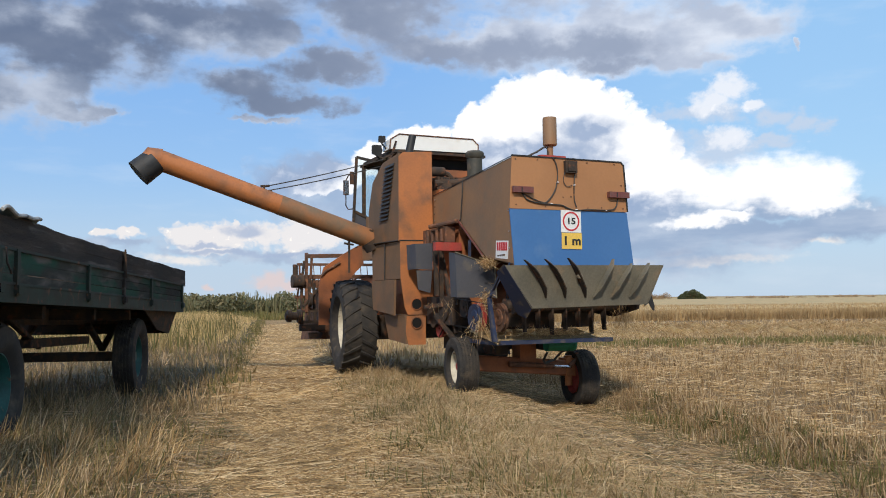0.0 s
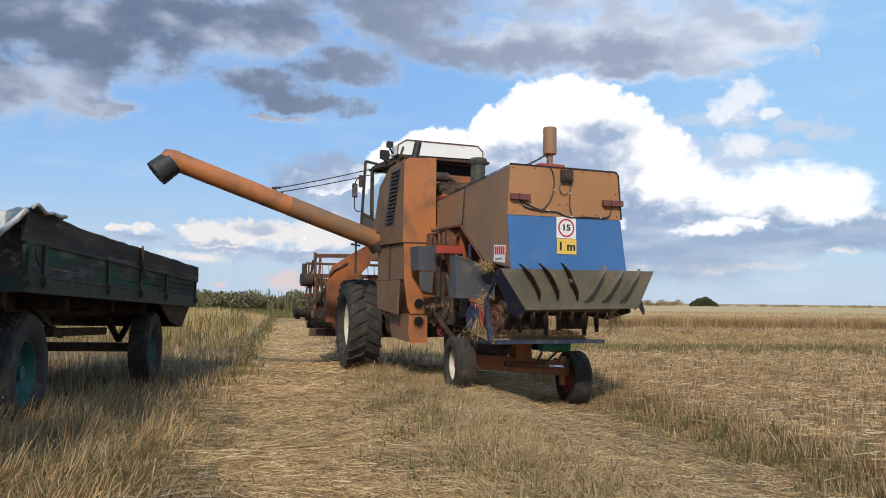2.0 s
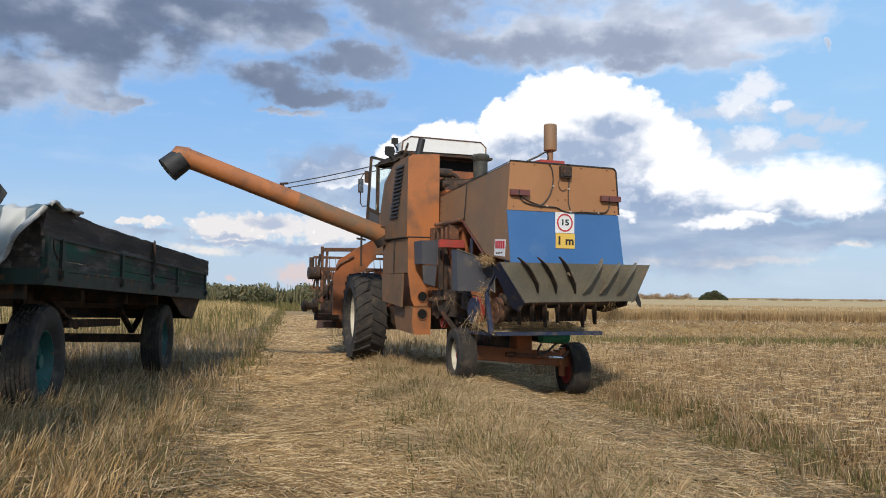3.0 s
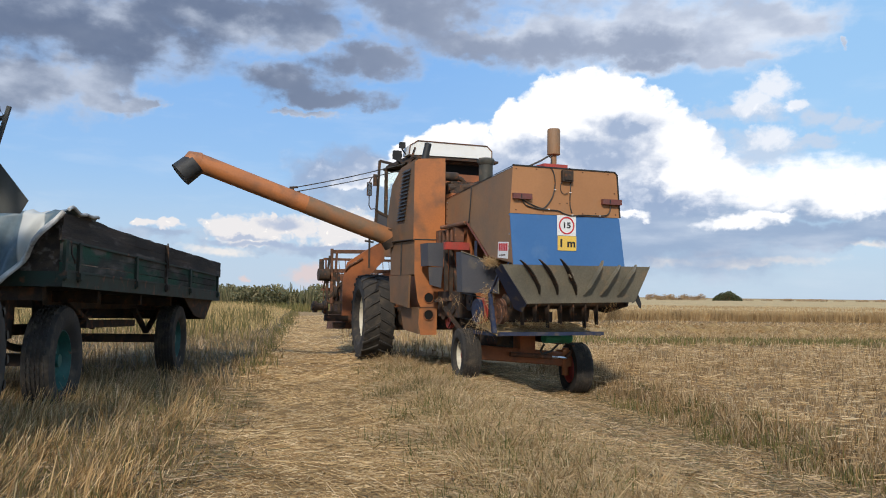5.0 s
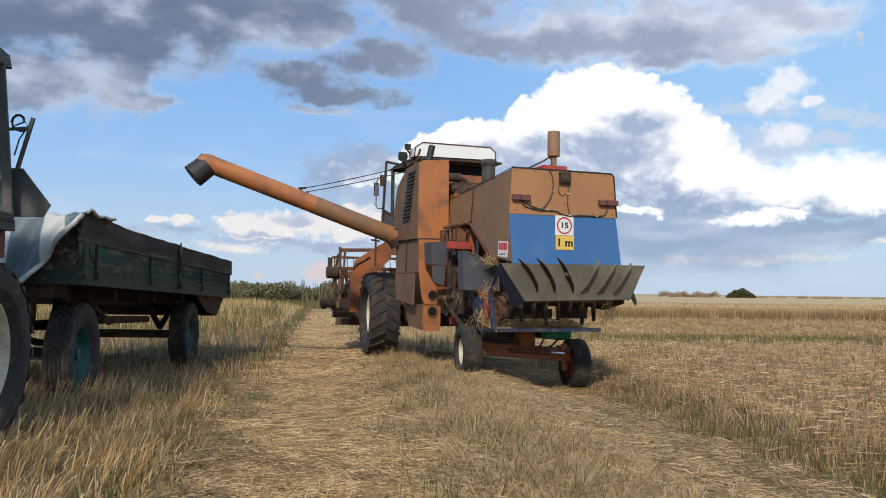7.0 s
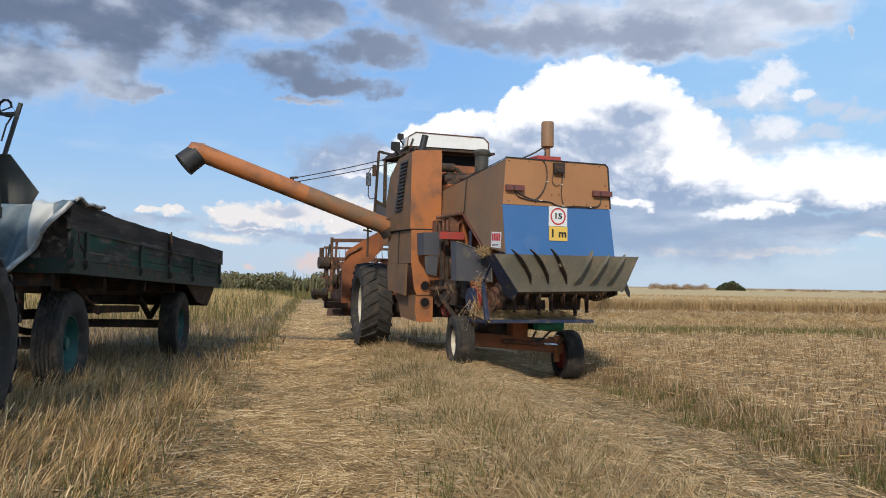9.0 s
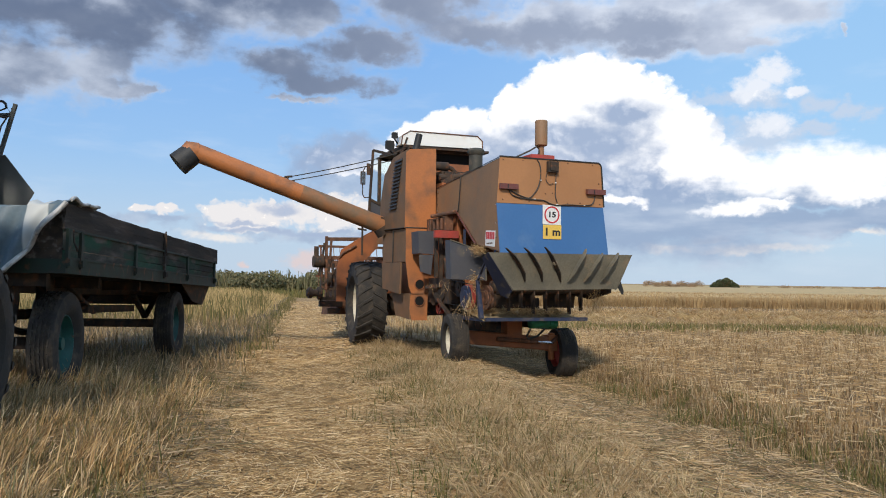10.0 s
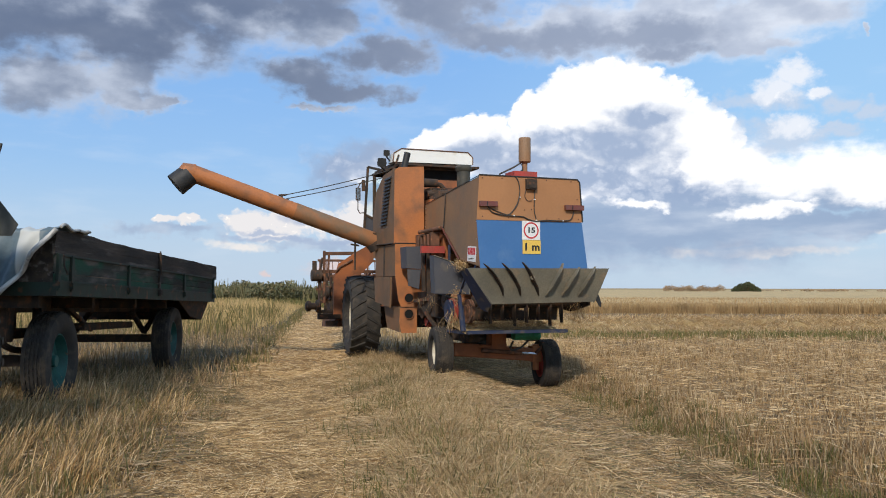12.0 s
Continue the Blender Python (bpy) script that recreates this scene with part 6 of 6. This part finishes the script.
# the trodden track
x, y = scatter(6, 96000, -0.90, 0.85, 3.6, 14.0, 0.55, 0.6, 31, 1.5)
litter("straw_litter", x, y, ran(x, 0.02, 0.07), ran(x, 0.003, 0.006), straw_mat, 6, "trodden straw on the farm track", 0.014)
x, y = scatter(7, 86000, -0.90, 0.85, 3.6, 13.0, 0.55, 0.6, 32, 1.5)
litter("straw_litter", x, y, ran(x, 0.015, 0.06), ran(x, 0.003, 0.0055), trodden_mat, 7, "darker trodden straw on the farm track", 0.010)
x, y = scatter(8, 1400, -0.7, 2.6, 3.6, 12.0, 0.0, power=1.4)
litter("straw_litter", x, y, ran(x, 0.10, 0.30), ran(x, 0.004, 0.006), straw_mat, 8, "long bright straws lying about", 0.03)
x, y = scatter(9, 34000, -0.8, 0.9, 12.0, 45.0, 0.5, 2.0, 33, 1.5)
litter("straw_litter", x, y, ran(x, 0.05, 0.18), ran(x, 0.005, 0.011), straw_mat, 9, "straw on the far track", 0.02)

# ridge of dead grass to the right of the track
x, y = scatter(10, 80000, 0.70, 2.25, 3.6, 15.0, 1.2, 0.35, 41, 1.6)
k = step(0.7, 1.15, across(x, y)) * (1 - 0.5 * step(1.8, 2.3, across(x, y)))
blades("dead_grass", x, y, ran(x, 0.05, 0.25) * (0.4 + 0.6 * k) * (0.8 + 0.5 * wave(x, y, 0.35, 304)), ran(x, 0.004, 0.009), ran(x, 0.45, 0.96), grass_mat, 10, "tufted dead grass on the ridge beside the track", "grass", away=-0.6 + 4.5 * wave(x, y, 0.55, 302) + np.random.RandomState(312).randn(len(x)) * 0.9)
x, y = scatter(11, 9000, 0.75, 1.9, 3.6, 13.0, 1.3, 1.3, 43, 1.2)
blades("weeds", x, y, ran(x, 0.05, 0.18), ran(x, 0.005, 0.010), 0.7, weed_mat, 11, "green grass patches on the ridge", "weeds")
x, y = scatter(12, 30000, 0.8, 2.4, 3.6, 14.0, 0.3, 1.0, 45, 1.6)
litter("straw_litter", x, y, ran(x, 0.08, 0.26), ran(x, 0.003, 0.006), grass_mat, 12, "dull fallen straws on the ridge", 0.06, 2.0, 0.8)

# flattened swath under the right-hand wheels
x, y = scatter(13, 60000, 2.1, 4.3, 3.6, 16.0, 0.35, 0.9, 51, 1.6)
litter("straw_litter", x, y, ran(x, 0.06, 0.24), ran(x, 0.003, 0.006), grey_mat, 13, "flattened greyish straw in the wheel lane", 0.03, 1.9, 0.9)
x, y = scatter(14, 18000, 2.1, 4.3, 3.6, 16.0, 0.3, 0.9, 52, 1.6)
litter("straw_litter", x, y, ran(x, 0.06, 0.24), ran(x, 0.003, 0.006), straw_mat, 14, "pale flattened straw in the wheel lane", 0.04, 1.9, 0.9)
x, y = scatter(15, 9000, 2.2, 4.2, 3.6, 16.0, 0.9, 0.8, 53, 1.4)
blades("dead_grass", x, y, ran(x, 0.04, 0.14), ran(x, 0.003, 0.006), 0.9, grass_mat, 15, "low dead grass in the wheel lane", "grass")

# bank of standing stubble and the field behind it
x, y = scatter(16, 40000, 4.10, 5.0, 3.6, 20.0, 1.2, 0.4, 61, 1.6)
blades("stubble", x, y, ran(x, 0.07, 0.23) * (0.8 + 0.6 * wave(x, y, 0.5, 311)), ran(x, 0.006, 0.013), 0.55, stubble_mat, 16, "tall pale stubble along the bank", "stubble")
x, y = scatter(17, 15000, 4.10, 4.8, 3.6, 18.0, 0.7, 0.7, 63, 1.5)
blades("stubble", x, y, ran(x, 0.06, 0.20), ran(x, 0.005, 0.010), 0.65, grey_mat, 17, "grey stubble along the bank", "stubble")
x, y = scatter(18, 15000, 3.95, 4.6, 3.6, 12.0, 1.3, 0.8, 64, 2.4)
blades("weeds", x, y, ran(x, 0.05, 0.20), ran(x, 0.006, 0.012), 0.6, weed_mat, 18, "green weeds at the foot of the bank", "weeds")


def rows_of(seed, n, u0, u1, y0, y1, gap, patch, power=1.0, size=1.1):
    """Stubble in drilled rows that run beside the track."""
    x, y = scatter(seed, n, u0, u1, y0, y1, patch, size, seed, power)
    u = across(x, y)
    rng = np.random.RandomState(seed + 500)
    u = np.round(u / gap) * gap + rng.randn(len(u)) * gap * 0.17
    return u / 0.9855 + 0.01 + SLOPE * y, y


x, y = rows_of(70, 54000, 4.7, 13.0, 5.0, 18.0, 0.16, 1.9, 1.2, 0.6)
blades("stubble", x, y, ran(x, 0.08, 0.22) * (0.85 + 0.55 * wave(x, y, 0.9, 305)), ran(x, 0.008, 0.016), 0.68, stubble_mat, 19, "pale cut stubble in drilled rows", "stubble")
x, y = rows_of(71, 24000, 4.7, 15.0, 5.0, 20.0, 0.15, 0.9, 1.2)
blades("stubble", x, y, ran(x, 0.04, 0.12), ran(x, 0.006, 0.013), 0.9, grey_mat, 20, "grey cut stubble in drilled rows", "stubble")
x, y = rows_of(72, 64000, 4.6, 34.0, 15.0, 34.0, 0.18, 1.3, 1.0, 0.8)
blades("stubble", x, y, ran(x, 0.08, 0.20), ran(x, 0.014, 0.030), 0.42, stubble_mat, 21, "pale stubble farther into the field", "stubble", 1)
x, y = rows_of(73, 20000, 4.6, 34.0, 15.0, 34.0, 0.18, 0.7)
blades("stubble", x, y, ran(x, 0.04, 0.10), ran(x, 0.012, 0.026), 0.6, grey_mat, 22, "grey stubble farther into the field", "stubble", 1)
x, y = scatter(74, 38000, 4.4, 14.0, 4.0, 22.0, 0.6, 1.4, 75, 1.2)
litter("straw_litter", x, y, ran(x, 0.08, 0.24), ran(x, 0.005, 0.010), straw_mat, 23, "loose straw in the stubble field", 0.12)

# cross strips: green regrowth, a straw swath, then standing wheat
rng = np.random.RandomState(80)
x, y = rng.rand(46000) * 44 + 1.0, 24.6 + rng.randn(46000) * 1.0
keep = wave(x, y, 5, 81) > -0.7
x, y = x[keep], y[keep]
blades("weeds", x, y, ran(x, 0.05, 0.16), ran(x, 0.02, 0.045), 0.8, regrowth_mat, 24, "strip of green regrowth across the field", "weeds", 1)


def mound(x, y):
    """Height of the loose straw swath over the ground."""
    mid = 30.2 + 0.8 * wave(x, y * 0, 9, 84)
    return np.clip(0.30 + 0.20 * wave(x, y, 2.2, 82) + 0.10 * wave(x, y, 0.7, 85), 0.03, 0.7) * np.exp(-((y - mid) / 1.9) ** 4) * 0.75


X, Y = np.meshgrid(np.arange(1.5, 56, 0.22), np.arange(26.6, 34.0, 0.22))
q = np.arange(X.size).reshape(X.shape)
swath = mesh_of("straw_swath", np.stack([X, Y, height(X, Y) - 0.02 + mound(X, Y)], -1).reshape(-1, 3),
                np.stack([q[:-1, :-1], q[:-1, 1:], q[1:, 1:], q[1:, :-1]], -1).reshape(-1, 4),
                material("swath_straw", (0.36, 0.235, 0.09), (0.24, 0.15, 0.058), 0.9, 0, 3, 30, 0.4, third=(0.44, 0.31, 0.14), third_at=(0.5, 0.65)))
tagged(swath, "loose swath of threshed straw across the field", "straw", kind="stuff")
x, y = rng.rand(60000) * 54 + 1.0, 30.2 + rng.randn(60000) * 1.7
blades("straw_swath", x, y, ran(x, 0.14, 0.42), ran(x, 0.010, 0.022), ran(x, 0.86, 0.97), straw_mat, 25, "loose straws on a swath across the field", "straw", 1, z=height(x, y) - 0.02 + mound(x, y))
x, y = rng.rand(12000) * 60 + 1.0, 36.5 + rng.randn(12000) * 3.2
blades("stubble", x, y, ran(x, 0.10, 0.28), ran(x, 0.03, 0.05), 0.9, straw_mat, 26, "stubble in front of the wheat", "stubble", 1)


def slab(name, xs, ys, top, wob, seed, mat, label):
    X, Y = np.meshgrid(xs, ys)
    Z = height(X, Y) + top + wob * wave(X, Y, 6, seed) * 0.5 + wob * wave(X, Y, 1.7, seed + 1) * 0.4
    Z[0, :] = height(X[0], Y[0]) - 0.1
    Z[:, 0] = np.minimum(Z[:, 0], height(X[:, 0], Y[:, 0]) - 0.1)
    q = np.arange(X.size).reshape(X.shape)
    f = np.stack([q[:-1, :-1], q[:-1, 1:], q[1:, 1:], q[1:, :-1]], -1).reshape(-1, 4)
    ob = mesh_of(name, np.stack([X, Y, Z], -1).reshape(-1, 3), f, mat)
    return tagged(ob, label, "wheat", kind="stuff")


wheat_top = material("wheat_canopy", (0.56, 0.39, 0.175), (0.48, 0.34, 0.155), 0.9, 0, 0.35, 9, 0.1, third=(0.42, 0.31, 0.15), third_at=(0.5, 0.7))
slab("wheat_field", spaced([(2.0, 90, 0.8), (90, 700, 12)]), spaced([(47.0, 47.3, 0.3), (47.3, 75, 0.8), (75, 520, 10)]), 0.44, 0.10, 90, wheat_top, "standing ripe wheat that reaches the horizon")
x, y = 1.5 + rng.rand(70000) * 62, 46.6 + np.abs(rng.randn(70000)) * 1.6
blades("wheat", x, y, ran(x, 0.40, 0.64), ran(x, 0.015, 0.035), 0.2, wheat_mat, 27, "front edge of the standing wheat", "wheat", 1)
x, y = 2.0 + rng.rand(30000) * 80, 48 + rng.rand(30000) * 34
blades("wheat", x, y, ran(x, 0.45, 0.62), ran(x, 0.04, 0.08), 0.2, wheat_mat, 28, "ears above the standing wheat", "wheat", 1)

# uncut wheat and weeds to the left of the far track
x, y = scatter(91, 84000, -22.0, -1.25, 20.5, 60.0, 0.25, 3.0, 92)
k = step(20.5, 25.0, y + 1.2 * wave(x, y, 3.0, 94)) * (0.25 + 0.75 * step(1.2, 4.2, -across(x, y) + 0.5 * wave(x, y, 2.4, 96)))
blades("wheat", x, y, ran(x, 0.28, 0.66) * (0.3 + 0.7 * k), ran(x, 0.010, 0.022), 0.6, verge_wheat_mat, 29, "uncut wheat beside the far track", "wheat", 2)
x, y = scatter(93, 6000, -12.0, -1.5, 19.5, 40.0, 1.0, 2.6, 95)
blades("weeds", x, y, ran(x, 0.25, 0.70), ran(x, 0.018, 0.04), 0.35, green_mat, 30, "green weeds in the uncut wheat", "weeds", 2)
x, y = scatter(96, 3000, -1.0, -0.75, 12.0, 50.0, 0.8, 2.0, 97)
blades("weeds", x, y, ran(x, 0.05, 0.25), ran(x, 0.01, 0.03), 0.5, green_mat, 31, "green fringe of the track", "weeds", 1)
x, y = scatter(98, 12000, 0.9, 6.0, 17.0, 46.0, 0.6, 2.0, 99)
blades("dead_grass", x, y, ran(x, 0.08, 0.26), ran(x, 0.012, 0.03), 0.4, grass_mat, 32, "dead grass beyond the harvester", "grass", 1)


def leaf_cloud(centres, radii, n, size, seed):
    """Verts and faces of many small leaf clumps in uneven heaps."""
    rng = np.random.RandomState(seed)
    pick = rng.randint(len(centres), size=n)
    d = rng.randn(n, 3)
    d /= np.linalg.norm(d, axis=1)[:, None]
    p = np.array(centres)[pick] + d * np.array(radii)[pick] * (rng.rand(n, 1) ** 0.4)
    a, t = rng.randn(n, 3), rng.randn(n, 3)
    a /= np.linalg.norm(a, axis=1)[:, None]
    t -= a * (a * t).sum(1)[:, None]
    t /= np.linalg.norm(t, axis=1)[:, None]
    s = size * (0.5 + rng.rand(n, 1))
    v = np.stack([p - a * s, p + t * s * 0.55, p + a * s, p - t * s * 0.55], 1)
    return v.reshape(-1, 3), np.arange(n * 4).reshape(n, 4)


# tall crop at the end of the track
rng = np.random.RandomState(120)
x = -42 + rng.rand(5000) * 37
y = 62 + 0.10 * (x + 7) + rng.rand(5000) * 9
blades("tall_crop", x, y, (1.45 + 0.3 * wave(x, y, 5, 121)) * (0.6 + 0.5 * rng.rand(5000)), ran(x, 0.06, 0.16), 0.18, crop_mat, 33, "tall dark green crop at the end of the track", "crop", 2)
cs = [(cx, 64 + 0.1 * cx + 3 * math.sin(cx), 0.90 + 0.22 * math.sin(cx * 1.7) + 0.15 * math.sin(cx * 4.1)) for cx in np.arange(-42, -5, 0.9)]
v, f = leaf_cloud(cs, [(1.1, 1.5, 0.75)] * len(cs), 34000, 0.11, 122)
tagged(mesh_of("tall_crop", v, f, crop_mat, flat=True), "leafy dark green crop mass at the end of the track", "crop", kind="stuff")
x = -40 + rng.rand(9000) * 38
y = 54 + rng.rand(9000) * 8
blades("weeds", x, y, ran(x, 0.25, 0.6), ran(x, 0.03, 0.07), 0.5, regrowth_mat, 34, "green weeds before the tall crop", "weeds", 2)

# lone bush and a dry thicket on the skyline
bush = thing("bush", pose(83, 252, 0.0), "round dark green bush alone on the skyline", "bush")
b = nbm()
for i in range(6):
    a = i * 1.05
    tube(b, [(0.15 * math.cos(a), 0.15 * math.sin(a), -0.4), (0.9 * math.cos(a), 0.9 * math.sin(a), 1.2), (2.1 * math.cos(a), 1.6 * math.sin(a), 2.3)], [0.14, 0.09, 0.03], 8)
part("trunk", b, rust, bush, "short forked trunk")
cs = [(-2.6, 0, 1.1), (-1.3, 0.3, 1.9), (0.2, -0.4, 2.2), (1.6, 0, 1.8), (2.8, 0.2, 1.1), (0.8, 0.5, 2.4), (-0.6, 0, 1.2), (1.2, 0, 1.0), (3.4, 0, 0.6), (-3.2, 0, 0.5)]
v, f = leaf_cloud(cs, [(1.2, 1.1, 0.95)] * len(cs), 7000, 0.20, 130)
tagged(mesh_of("crown", v, f, leaf_mat, bush, True), "dense dark leaves")
cs = [(61.5 + i * 0.60, 262 + math.sin(i), 0.5 + 0.9 * abs(math.sin(i * 0.37 + 0.6)) + 0.35 * math.sin(i * 2.3)) for i in range(30)]
v, f = leaf_cloud(cs, [(1.1, 1.2, 0.75)] * len(cs), 5200, 0.15, 131)
tagged(mesh_of("thicket", v, f, dry_leaf_mat, flat=True), "dry brown thicket on the skyline", "thicket", kind="stuff")
cs = [(100 + i * 4.5, 300 + 8 * math.sin(i), 0.5 + 0.25 * math.sin(i * 1.9)) for i in range(30)]
v, f = leaf_cloud(cs, [(2.4, 2, 0.5)] * len(cs), 6000, 0.22, 132)
tagged(mesh_of("hedge", v, f, dry_leaf_mat, flat=True), "low far hedge along the skyline", "hedge", kind="stuff")
# straw caught in the chopper and on the tray
rng = np.random.RandomState(140)


def tuft(name, n, mid, ext, ln, hang, seed, label):
    """Straw bunch in the harvester's own space."""
    r = np.random.RandomState(seed)
    p = np.array(mid) + r.randn(n, 3) * np.array(ext)
    d = r.randn(n, 3) * np.array((1, 1, 0.6)) + np.array((0, 0, -hang))
    d /= np.linalg.norm(d, axis=1)[:, None]
    l = ln * (0.5 + r.rand(n, 1))
    s = np.cross(d, r.randn(n, 3))
    s = s / np.linalg.norm(s, axis=1)[:, None] * 0.0022
    v = np.stack([p - s, p + s, p + d * l + s * 0.6, p + d * l - s * 0.6], 1)
    ob = mesh_of(name, v.reshape(-1, 3), np.arange(n * 4).reshape(n, 4), straw_mat, combine, True)
    return tagged(ob, label, kind="stuff")


tuft("straw_clump", 700, (-0.80, -0.55, 1.64), (0.055, 0.05, 0.03), 0.05, 0.0, 141, "straw heaped on the chopper")
tuft("straw_clump", 260, (-0.95, -0.80, 1.20), (0.035, 0.05, 0.06), 0.06, 0.5, 142, "straw caught on the pulley")
tuft("straw_clump", 60, (-1.00, -0.70, 0.95), (0.03, 0.07, 0.06), 0.24, 3.0, 143, "hanging straws")
tuft("straw_clump", 2600, (-0.15, -0.62, 0.775), (0.36, 0.16, 0.02), 0.06, 0.0, 144, "chaff on the tray")
tuft("straw_clump", 90, (0.84, -1.0, 1.0), (0.05, 0.06, 0.06), 0.22, 2.5, 145, "hanging straws at the chopper end")
tuft("straw_clump", 40, (-0.95, 0.35, 1.15), (0.12, 0.15, 0.04), 0.12, 2.0, 146, "hanging straws under the guard")
